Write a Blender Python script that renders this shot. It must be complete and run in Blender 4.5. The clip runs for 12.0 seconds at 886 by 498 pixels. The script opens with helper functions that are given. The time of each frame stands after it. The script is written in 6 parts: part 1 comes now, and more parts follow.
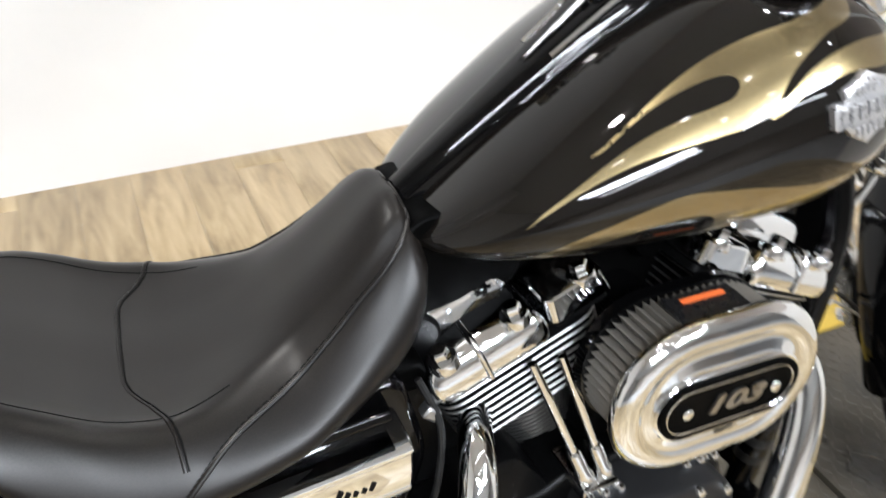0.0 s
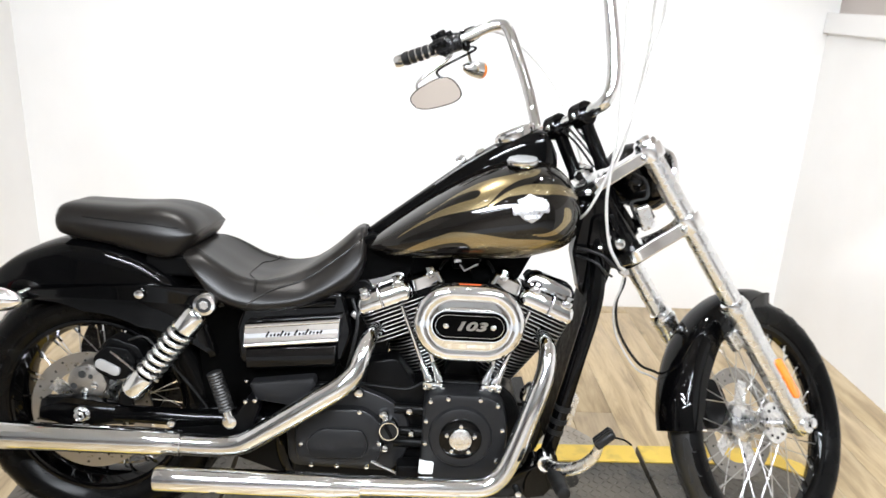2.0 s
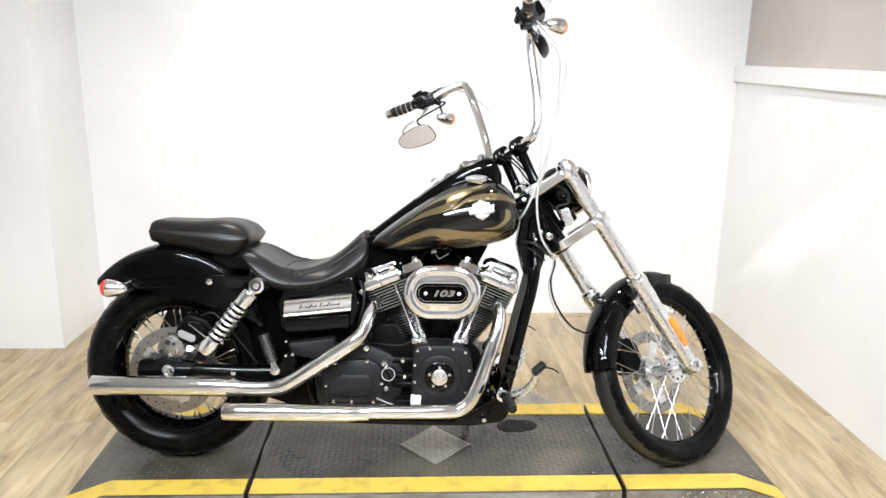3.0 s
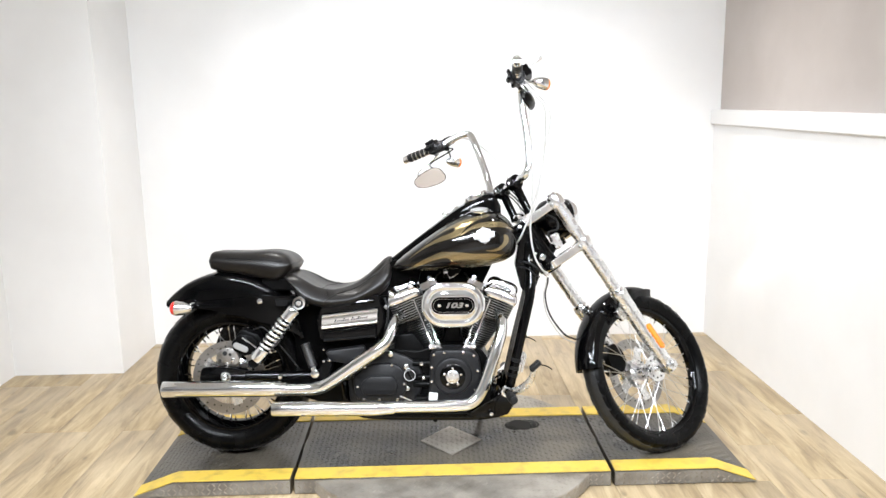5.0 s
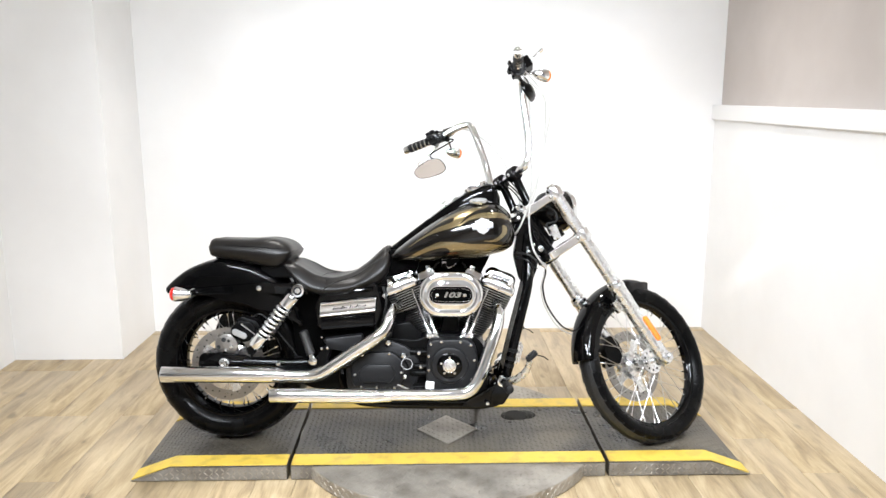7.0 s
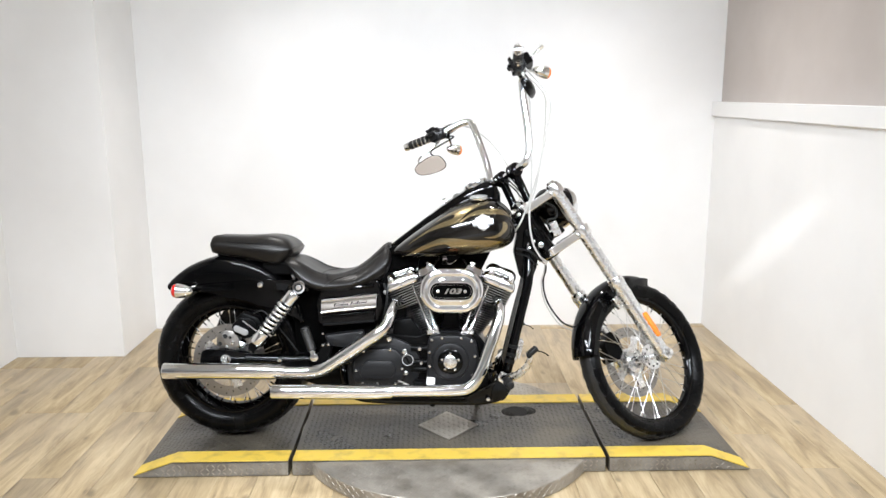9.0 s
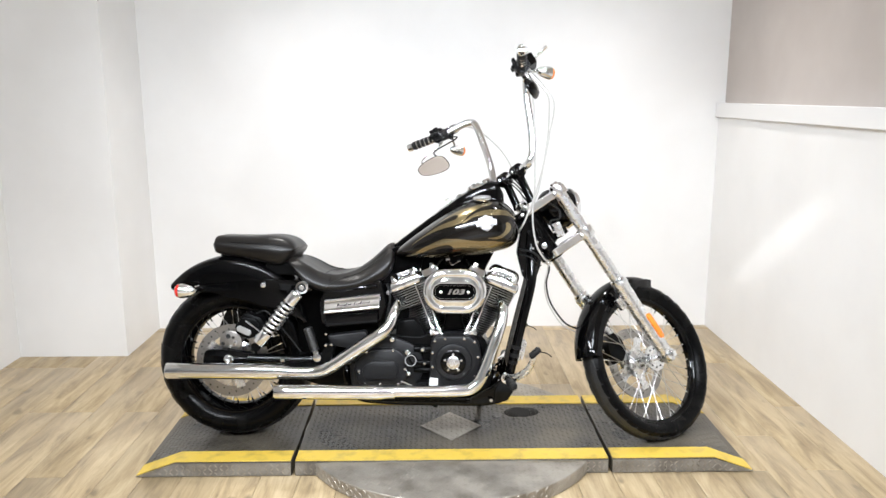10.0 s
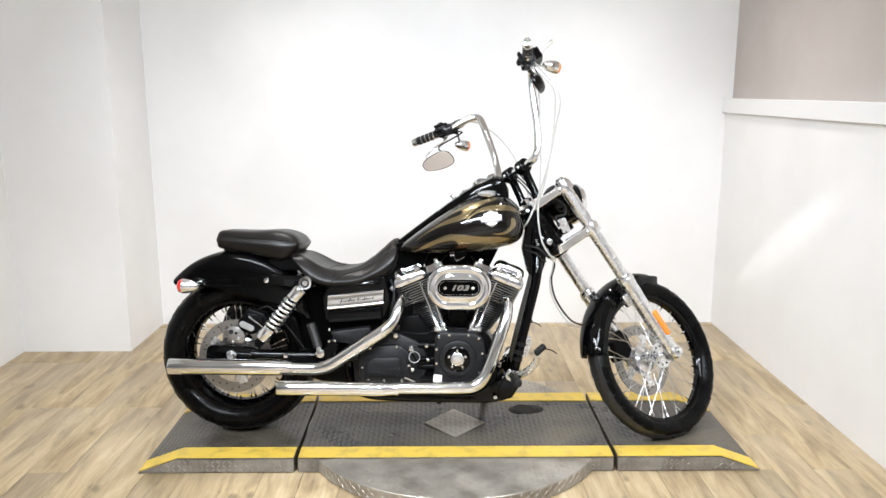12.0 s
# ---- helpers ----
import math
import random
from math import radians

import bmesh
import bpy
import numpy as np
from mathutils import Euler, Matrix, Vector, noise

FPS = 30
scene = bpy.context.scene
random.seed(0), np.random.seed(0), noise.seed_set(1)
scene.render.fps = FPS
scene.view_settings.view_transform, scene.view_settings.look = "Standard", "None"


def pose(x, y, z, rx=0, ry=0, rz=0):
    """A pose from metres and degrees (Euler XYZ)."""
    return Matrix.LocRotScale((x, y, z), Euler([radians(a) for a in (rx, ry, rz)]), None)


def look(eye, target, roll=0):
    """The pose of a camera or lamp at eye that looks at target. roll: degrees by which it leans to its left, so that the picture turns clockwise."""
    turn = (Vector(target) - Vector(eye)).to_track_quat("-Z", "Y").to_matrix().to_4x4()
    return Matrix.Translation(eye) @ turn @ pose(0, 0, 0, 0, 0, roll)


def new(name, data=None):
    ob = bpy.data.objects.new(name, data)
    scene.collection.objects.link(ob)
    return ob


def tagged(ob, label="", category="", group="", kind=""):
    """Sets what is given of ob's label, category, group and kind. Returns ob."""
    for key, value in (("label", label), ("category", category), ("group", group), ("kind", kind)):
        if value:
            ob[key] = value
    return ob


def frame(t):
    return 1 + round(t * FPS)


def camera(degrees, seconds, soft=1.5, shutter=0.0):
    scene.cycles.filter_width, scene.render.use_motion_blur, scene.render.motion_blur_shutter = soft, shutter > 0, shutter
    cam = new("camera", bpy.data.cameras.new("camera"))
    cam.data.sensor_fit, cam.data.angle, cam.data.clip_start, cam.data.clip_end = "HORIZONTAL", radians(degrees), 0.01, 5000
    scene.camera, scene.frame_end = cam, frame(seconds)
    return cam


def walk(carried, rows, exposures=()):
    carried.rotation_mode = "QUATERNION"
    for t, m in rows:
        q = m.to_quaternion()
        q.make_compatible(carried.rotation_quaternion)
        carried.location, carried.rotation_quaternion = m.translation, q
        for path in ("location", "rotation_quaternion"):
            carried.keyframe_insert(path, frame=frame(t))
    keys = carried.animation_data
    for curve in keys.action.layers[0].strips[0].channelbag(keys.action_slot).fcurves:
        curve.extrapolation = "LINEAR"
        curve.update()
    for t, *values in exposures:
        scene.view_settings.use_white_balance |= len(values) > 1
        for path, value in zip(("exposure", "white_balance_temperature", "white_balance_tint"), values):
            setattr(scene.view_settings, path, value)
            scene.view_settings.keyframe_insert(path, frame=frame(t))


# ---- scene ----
cam = camera(60.2, 12.0, 1.5, 0.3)
PATH = [
    (0, (-0.448, -0.523, 1.191), (0.281, 0.9, -0.011), 3.1),
    (0.5, (-0.301, -0.61, 1.183), (-0.022, 1.079, 0.147), 4.8),
    (1, (-0.245, -0.877, 1.207), (-0.07, 0.923, 0.353), 6.4),
    (1.5, (-0.237, -1.252, 1.275), (-0.16, 0.584, 0.485), 1.2),
    (2, (-0.117, -1.725, 1.342), (-0.013, 0.167, 0.704), 2.9),
    (2.5, (-0.157, -2.132, 1.369), (-0.051, -0.204, 0.847), -0.8),
    (3, (-0.072, -2.481, 1.385), (0.018, -0.547, 0.885), 0.8),
    (3.2, (-0.064, -2.599, 1.389), (-0.008, -0.657, 0.917), 1.0),
    (5, (-0.062, -2.986, 1.405), (-0.019, -1.023, 1.027), -0.9),
    (5.5, (-0.057, -2.992, 1.396), (-0.013, -1.031, 1.004), 0.1),
    (6, (-0.056, -2.996, 1.396), (-0.015, -1.036, 1.003), -0.4),
    (6.5, (-0.059, -3.003, 1.393), (-0.015, -1.041, 1.005), -0.5),
    (7, (-0.053, -3.005, 1.393), (-0.013, -1.044, 0.999), -0.1),
    (9, (-0.054, -3.015, 1.389), (-0.015, -1.056, 0.99), -0.2),
    (9.5, (-0.054, -3.014, 1.39), (-0.018, -1.055, 0.99), -0.0),
    (10, (-0.056, -3.014, 1.388), (-0.024, -1.054, 0.991), -0.1),
    (10.5, (-0.051, -3.02, 1.39), (-0.024, -1.061, 0.991), -0.2),
    (11, (-0.06, -3.013, 1.384), (-0.036, -1.056, 0.975), 0.2),
    (11.5, (-0.058, -3.002, 1.381), (-0.037, -1.046, 0.965), -0.1),
    (12, (-0.055, -2.99, 1.38), (-0.035, -1.032, 0.974), -0.0),
]
walk(cam, [(t, look(eye, target, roll)) for t, eye, target, roll in PATH],
     exposures=[(0.0, -0.27), (1.0, -0.23), (1.5, -0.14), (3.0, -0.2), (5.0, -0.1), (7.0, -0.12), (9.0, -0.32), (12.0, -0.34)])

# ---- world and light ----
world = bpy.data.worlds.new("world")
scene.world = world
world.use_nodes = True
world.node_tree.nodes["Background"].inputs[0].default_value = (0.9, 0.95, 1.0, 1)
world.node_tree.nodes["Background"].inputs[1].default_value = 0.05


def area_lamp(name, eye, target, sx, sy, watts, spread=180, colour=(0.87, 0.925, 1.0)):
    d = bpy.data.lights.new(name, "AREA")
    d.shape, d.size, d.size_y, d.energy, d.color = "RECTANGLE", sx, sy, watts, colour
    ob = new(name, d)
    d.spread = radians(spread)
    ob.matrix_world = look(eye, target)
    return ob


# rows of fluorescent tubes under the ceiling, in front of the platform and further back in the showroom
for lx, ly, tx, ty, w in ((-1.1, -2.2, 1.4, 1.65, 23), (1.0, -2.2, -1.5, 1.65, 18), (-1.1, -2.6, 1.4, 1.65, 23), (1.0, -2.6, -1.5, 1.65, 18), (-1.1, -3.2, -1.1, -3.2, 90), (1.0, -3.2, 1.0, -3.2, 80), (-1.5, -6.2, -1.5, -6.2, 140), (1.5, -6.2, 1.5, -6.2, 110)):
    area_lamp("ceiling_tube_lamp", (lx, ly, 2.95), (tx, ty - 0.001, -0.3 if ty > 0 else 0), 1.5, 0.08, w, 84 if ty > 0 else 130)
# added fill spots, no known fitting, to brighten the floor strip behind the platform
for lx in (-0.8, 0.9):
    d = bpy.data.lights.new("floor_fill_lamp", "SPOT")
    d.energy, d.shadow_soft_size, d.spot_size, d.spot_blend, d.color = 140, 0.05, radians(88), 1.0, (1.0, 0.975, 0.95)
    new("floor_fill_lamp", d).matrix_world = look((lx, 0.75, 2.95), (lx, 0.751, 0))
# small spot heads on two tracks
for lx, ly in ((-1.0, -0.6), (-0.45, -0.6), (0.1, -0.6), (0.65, -0.6), (1.2, -0.6), (-0.7, -1.5), (-0.15, -1.5), (0.4, -1.5), (0.95, -1.5)):
    d = bpy.data.lights.new("track_spot_lamp", "SPOT")
    d.energy, d.shadow_soft_size, d.spot_size, d.spot_blend, d.color = 3.5, 0.04, radians(116), 0.7, (0.9, 0.93, 1.0)
    new("track_spot_lamp", d).matrix_world = look((lx, ly, 2.75), (lx, ly + 0.4, 0))
# one narrow spot that grazes the side wall
d = bpy.data.lights.new("wall_spot_lamp", "SPOT")
d.energy, d.shadow_soft_size, d.spot_size, d.spot_blend, d.color = 950, 0.03, radians(3.6), 1.0, (0.95, 0.96, 1.0)
new("wall_spot_lamp", d).matrix_world = look((1.03, -2.5, 2.7), (1.69, 0.72, 0.65))


# ---- materials ----
def mat(name, base=(0.5, 0.5, 0.5), rough=0.5, metal=0.0, coat=0.0, spec=0.5):
    m = bpy.data.materials.new(name)
    m.use_nodes = True
    b = m.node_tree.nodes["Principled BSDF"]
    b.inputs["Base Color"].default_value = (*base, 1)
    b.inputs["Roughness"].default_value = rough
    b.inputs["Metallic"].default_value = metal
    b.inputs["Coat Weight"].default_value = coat
    b.inputs["Coat Roughness"].default_value = 0.03
    b.inputs["Coat IOR"].default_value = 1.48
    b.inputs["Specular IOR Level"].default_value = spec
    return m


def node(m, kind, **inputs):
    n = m.node_tree.nodes.new(kind)
    for key, value in inputs.items():
        n.inputs[key.replace("_", " ")].default_value = value
    return n


def wire(m, a, b):
    m.node_tree.links.new(a, b)


def shader(m):
    return m.node_tree.nodes["Principled BSDF"]


def coords(m):
    return node(m, "ShaderNodeTexCoord").outputs["Object"]


def grain(m, scale, amount, detail=4.0, dist=0.001, bump=0.0, stretch=(1, 1, 1)):
    """Noise that varies the roughness, and the relief where bump is set."""
    mp = node(m, "ShaderNodeMapping")
    mp.inputs["Scale"].default_value = stretch
    wire(m, coords(m), mp.inputs["Vector"])
    n = node(m, "ShaderNodeTexNoise", Scale=scale, Detail=detail)
    wire(m, mp.outputs[0], n.inputs["Vector"])
    if amount:
        r = shader(m).inputs["Roughness"]
        mr = node(m, "ShaderNodeMapRange")
        mr.inputs["From Min"].default_value, mr.inputs["From Max"].default_value = 0.3, 0.7
        mr.inputs["To Min"].default_value = max(0.02, r.default_value - amount)
        mr.inputs["To Max"].default_value = r.default_value + amount
        wire(m, n.outputs["Fac"], mr.inputs["Value"])
        wire(m, mr.outputs[0], r)
    if bump:
        bp = node(m, "ShaderNodeBump", Strength=bump, Distance=dist)
        wire(m, n.outputs["Fac"], bp.inputs["Height"])
        wire(m, bp.outputs[0], shader(m).inputs["Normal"])
    return n


def tinted(m, n, a, b, lo=0.35, hi=0.65):
    """Base colour between a and b by the noise n."""
    cr = node(m, "ShaderNodeValToRGB")
    cr.color_ramp.elements[0].position, cr.color_ramp.elements[1].position = lo, hi
    cr.color_ramp.elements[0].color, cr.color_ramp.elements[1].color = (*a, 1), (*b, 1)
    wire(m, n.outputs["Fac"], cr.inputs["Fac"])
    wire(m, cr.outputs[0], shader(m).inputs["Base Color"])
    return cr


CHROME = mat("chrome", (0.87, 0.885, 0.9), 0.05, 1.0)
grain(CHROME, 30, 0.03)
BRUSHED = mat("polished_aluminium", (0.8, 0.8, 0.8), 0.27, 1.0)
grain(BRUSHED, 60, 0.06, bump=0.05)
SLIDER = mat("fork_aluminium", (0.82, 0.825, 0.83), 0.27, 1.0)
grain(SLIDER, 40, 0.02)
STEEL = mat("rotor_steel", (0.36, 0.345, 0.325), 0.35, 1.0)
grain(STEEL, 80, 0.1, bump=0.1)
ZINC = mat("zinc_spoke", (0.38, 0.38, 0.38), 0.42, 1.0)
FINEDGE = mat("machined_fin_edge", (0.34, 0.34, 0.335), 0.35, 1.0)
SPOKE = mat("polished_spoke", (0.62, 0.62, 0.61), 0.3, 1.0)
GLOSS = mat("black_gloss_paint", (0.001, 0.001, 0.0011), 0.3, 0.0, 0.5, 0.0)
grain(GLOSS, 25, 0.05)
SATIN = mat("black_wrinkle_engine_paint", (0.0022, 0.0022, 0.0023), 0.34, 0.0, 0, 0.09)
grain(SATIN, 420, 0.08, bump=0.25, dist=0.0006)
CASING = mat("black_powder_coat", (0.01, 0.01, 0.0105), 0.38, 0.0, 0, 0.22)
grain(CASING, 900, 0.03, bump=0.06, dist=0.0004)
RUBBER = mat("black_rubber", (0.016, 0.016, 0.017), 0.5, spec=0.25)
tinted(RUBBER, grain(RUBBER, 35, 0.1, bump=0.1), (0.004, 0.004, 0.004), (0.01, 0.01, 0.01))
TYRE = mat("tyre_rubber", (0.02, 0.02, 0.021), 0.26, spec=0.1)
tinted(TYRE, grain(TYRE, 14, 0.08, bump=0.05), (0.0012, 0.0012, 0.0013), (0.0035, 0.0034, 0.0033))
LEATHER = mat("black_vinyl", (0.012, 0.012, 0.012), 0.36, spec=0.3)
tinted(LEATHER, grain(LEATHER, 650, 0.03, bump=0.04, dist=0.0005), (0.0034, 0.0028, 0.0024), (0.0075, 0.0062, 0.0053))
TREAD = mat("dusty_tread_rubber", (0.07, 0.07, 0.07), 0.42, spec=0.5)
tinted(TREAD, grain(TREAD, 18, 0.1, bump=0.1), (0.006, 0.006, 0.006), (0.014, 0.0135, 0.013))
# dark seat thread, also the drawn shade line along the bolster crease
SEATLINE = mat("seat_thread_and_crease_shade", (0.004, 0.004, 0.004), 0.7, spec=0.08)
PLASTIC = mat("black_plastic", (0.006, 0.006, 0.0065), 0.3, spec=0.3)
grain(PLASTIC, 120, 0.08, bump=0.08)
RED = mat("red_lens", (0.62, 0.02, 0.015), 0.12, 0, 0.5)
AMBER = mat("amber_lens", (0.85, 0.22, 0.02), 0.12, 0, 0.5)
ORANGE = mat("orange_decal", (0.62, 0.12, 0.03), 0.4)
MIRROR = mat("mirror_glass", (0.82, 0.775, 0.74), 0.02, 1.0)
YOKE = mat("polished_yoke", (0.9, 0.9, 0.9), 0.2, 1.0)
SILVER = mat("satin_silver_paint", (0.4, 0.4, 0.4), 0.35, 0.4)
grain(SILVER, 120, 0.08, bump=0.05)
BADGE = mat("badge_silver", (0.55, 0.55, 0.56), 0.32, 0.9)
grain(BADGE, 200, 0.1, bump=0.3, dist=0.001)
ENAMEL = mat("white_enamel", (0.78, 0.78, 0.76), 0.3)
BRAID = mat("braided_clear_cable", (0.5, 0.49, 0.47), 0.35, 0.2)
YELLOW = mat("yellow_floor_paint", (0.66, 0.46, 0.06), 0.5)
tinted(YELLOW, grain(YELLOW, 16, 0.1, 8, bump=0.1), (0.4, 0.28, 0.05), (0.66, 0.46, 0.07), 0.25, 0.5)
PLATE = mat("bare_tread_plate", (0.5, 0.48, 0.45), 0.4, 0.5)
tinted(PLATE, grain(PLATE, 9, 0.12, 8, bump=0.05), (0.2, 0.178, 0.148), (0.36, 0.33, 0.285), 0.3, 0.6)
DECK = mat("worn_dark_tread_plate", (0.1, 0.095, 0.085), 0.34, 0.1, spec=0.5)
tinted(DECK, grain(DECK, 3.2, 0.14, 9, bump=0.05), (0.015, 0.0135, 0.011), (0.108, 0.093, 0.07), 0.36, 0.66)
# near black with hardly any reflection; holds the darkness of the inner recesses in its colour
INNER = mat("near_black_inner", (0.001, 0.001, 0.001), 0.45, spec=0.02)
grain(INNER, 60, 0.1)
OIL = mat("oil_stain", (0.012, 0.011, 0.009), 0.6, spec=0.1)
GAP = mat("dark_gap", (0.01, 0.01, 0.01), 0.8)
WALL = mat("white_wall_paint", (0.8, 0.79, 0.77), 0.55)
tinted(WALL, grain(WALL, 2.0, 0.05, 6, bump=0.03, dist=0.002), (0.8, 0.79, 0.775), (0.85, 0.842, 0.83))
TRIM = mat("white_trim_paint", (0.8, 0.79, 0.78), 0.4)
grain(TRIM, 20, 0.05)
DARKWALL = mat("grey_showroom_paint", (0.42, 0.41, 0.4), 0.6)
grain(DARKWALL, 6, 0.05)
# whitish upper wall in shade: the shade is put into this taupe colour
SHADED_TAUPE = mat("shaded_taupe_paint", (0.5, 0.45, 0.41), 0.6)
tinted(SHADED_TAUPE, grain(SHADED_TAUPE, 3, 0.05, 6), (0.47, 0.42, 0.385), (0.52, 0.47, 0.435))
FARWALL = mat("beige_far_paint", (0.64, 0.575, 0.51), 0.6)
grain(FARWALL, 6, 0.05)
PLEAT = mat("filter_mesh", (0.15, 0.138, 0.12), 0.5, 0.3)
grain(PLEAT, 300, 0.1, bump=0.2)
CONCRETE = mat("grey_concrete", (0.4, 0.395, 0.385), 0.5)
tinted(CONCRETE, grain(CONCRETE, 3, 0.1, 8, bump=0.05), (0.34, 0.335, 0.33), (0.46, 0.45, 0.44))
CEILING = mat("ceiling_paint", (0.6, 0.595, 0.585), 0.8)
grain(CEILING, 8, 0.05)


def plank_material():
    m = mat("oak_vinyl_plank", (0.5, 0.4, 0.27), 0.33)
    info = node(m, "ShaderNodeObjectInfo")
    off = node(m, "ShaderNodeCombineXYZ")
    mul = node(m, "ShaderNodeMath")
    mul.operation = "MULTIPLY"
    mul.inputs[1].default_value = 40
    wire(m, info.outputs["Random"], mul.inputs[0])
    wire(m, mul.outputs[0], off.inputs[0])
    wire(m, mul.outputs[0], off.inputs[1])
    place = coords(m)

    def streaks(stretch, scale, detail, rough, bend):
        mp = node(m, "ShaderNodeMapping")
        mp.inputs["Scale"].default_value = stretch
        wire(m, off.outputs[0], mp.inputs["Location"])
        wire(m, place, mp.inputs["Vector"])
        n = node(m, "ShaderNodeTexNoise", Scale=scale, Detail=detail, Roughness=rough, Distortion=bend)
        wire(m, mp.outputs[0], n.inputs["Vector"])
        return n

    broad = streaks((8.5, 1.25, 1), 2.2, 7.0, 0.62, 0.6)
    fine = streaks((60, 2.4, 1), 2.0, 5.0, 0.7, 0.3)
    knot = streaks((9, 4.5, 1), 1.3, 2.0, 0.4, 0.0)
    add = node(m, "ShaderNodeMath")
    add.operation = "MULTIPLY_ADD"
    add.inputs[1].default_value = 0.35
    wire(m, fine.outputs["Fac"], add.inputs[0])
    less = node(m, "ShaderNodeMath")
    less.operation = "SUBTRACT"
    less.inputs[1].default_value = 0.175
    wire(m, broad.outputs["Fac"], less.inputs[0])
    wire(m, less.outputs[0], add.inputs[2])
    cr = node(m, "ShaderNodeValToRGB")
    e = cr.color_ramp.elements
    e[0].position, e[0].color = 0.28, (0.225, 0.164, 0.095, 1)
    e[1].position, e[1].color = 0.7, (0.54, 0.428, 0.265, 1)
    k = e.new(0.48)
    k.color = (0.4, 0.302, 0.175, 1)
    wire(m, add.outputs[0], cr.inputs["Fac"])
    # dark knots
    spot = node(m, "ShaderNodeMapRange")
    spot.inputs["From Min"].default_value, spot.inputs["From Max"].default_value = 0.66, 0.74
    spot.inputs["To Min"].default_value, spot.inputs["To Max"].default_value = 1.0, 0.55
    wire(m, knot.outputs["Fac"], spot.inputs["Value"])
    hsv = node(m, "ShaderNodeHueSaturation")
    mr = node(m, "ShaderNodeMapRange")
    mr.inputs["To Min"].default_value, mr.inputs["To Max"].default_value = 0.86, 1.12
    wire(m, info.outputs["Random"], mr.inputs["Value"])
    val = node(m, "ShaderNodeMath")
    val.operation = "MULTIPLY"
    wire(m, mr.outputs[0], val.inputs[0])
    wire(m, spot.outputs[0], val.inputs[1])
    wire(m, val.outputs[0], hsv.inputs["Value"])
    wire(m, cr.outputs[0], hsv.inputs["Color"])
    wire(m, hsv.outputs[0], shader(m).inputs["Base Color"])
    bp = node(m, "ShaderNodeBump", Strength=0.12, Distance=0.001)
    wire(m, add.outputs[0], bp.inputs["Height"])
    wire(m, bp.outputs[0], shader(m).inputs["Normal"])
    return m


PLANK = plank_material()


def flame_paint():
    """Black pearl paint with metallic gold flames, set apart by the signed distance kept on the tank's mesh."""
    m = mat("flame_paint", (0.01, 0.01, 0.01), 0.22, 0.3, 1.0, 0.0)
    at = node(m, "ShaderNodeUVMap")
    at.uv_map = "flame"
    sep = node(m, "ShaderNodeSeparateXYZ")
    wire(m, at.outputs[0], sep.inputs[0])
    mr = node(m, "ShaderNodeMapRange")
    mr.inputs["From Min"].default_value, mr.inputs["From Max"].default_value = -0.0006, 0.0006
    wire(m, sep.outputs[0], mr.inputs["Value"])
    fl = node(m, "ShaderNodeTexNoise", Scale=1500.0, Detail=1.0)
    wire(m, coords(m), fl.inputs["Vector"])
    gold = node(m, "ShaderNodeValToRGB")
    e = gold.color_ramp.elements
    e[0].position, e[0].color = 0.3, (0.185, 0.145, 0.074, 1)
    e[1].position, e[1].color = 0.7, (0.36, 0.288, 0.155, 1)
    wire(m, fl.outputs["Fac"], gold.inputs["Fac"])
    dark = node(m, "ShaderNodeValToRGB")
    e = dark.color_ramp.elements
    e[0].position, e[0].color = 0.35, (0.002, 0.0017, 0.0015, 1)
    e[1].position, e[1].color = 0.75, (0.0075, 0.0063, 0.0053, 1)
    wire(m, fl.outputs["Fac"], dark.inputs["Fac"])
    mx = node(m, "ShaderNodeMix")
    mx.data_type = "RGBA"
    wire(m, mr.outputs[0], mx.inputs[0])
    wire(m, dark.outputs[0], mx.inputs[6])
    wire(m, gold.outputs[0], mx.inputs[7])
    wire(m, mx.outputs[2], shader(m).inputs["Base Color"])
    mt = node(m, "ShaderNodeMapRange")
    mt.inputs["To Min"].default_value, mt.inputs["To Max"].default_value = 0.0, 0.95
    wire(m, mr.outputs[0], mt.inputs["Value"])
    wire(m, mt.outputs[0], shader(m).inputs["Metallic"])
    rg = node(m, "ShaderNodeMapRange")
    rg.inputs["To Min"].default_value, rg.inputs["To Max"].default_value = 0.24, 0.27
    wire(m, mr.outputs[0], rg.inputs["Value"])
    wire(m, rg.outputs[0], shader(m).inputs["Roughness"])
    return m


FLAME = flame_paint()


# ---- mesh helpers ----
class Geo:
    """Vertices and faces of one mesh, gathered piece by piece."""

    def __init__(self):
        self.v, self.f = [], []

    def put(self, verts, faces):
        k = len(self.v)
        self.v += [tuple(p) for p in verts]
        self.f += [tuple(i + k for i in face) for face in faces]
        return self

    def moved(self, func):
        self.v = [tuple(func(Vector(p))) for p in self.v]
        return self


def catmull(pts, n):
    """A smooth line of n steps a span through the points."""
    p = [Vector(q) for q in pts]
    if n < 2 or len(p) < 3:
        return p
    e = [p[0] * 2 - p[1], *p, p[-1] * 2 - p[-2]]
    out = []
    for i in range(1, len(e) - 2):
        a, b, c, d = e[i - 1:i + 3]
        for k in range(n):
            t = k / n
            out.append(0.5 * (2 * b + (c - a) * t + (2 * a - 5 * b + 4 * c - d) * t * t + (3 * b - a - 3 * c + d) * t ** 3))
    return out + [p[-1]]


def curve1(xs, ys, x):
    """A smooth value at x of the line through (xs, ys)."""
    pts = [p for p in catmull([(a, b, 0) for a, b in zip(xs, ys)], 12)]
    return float(np.interp(x, [p.x for p in pts], [p.y for p in pts]))


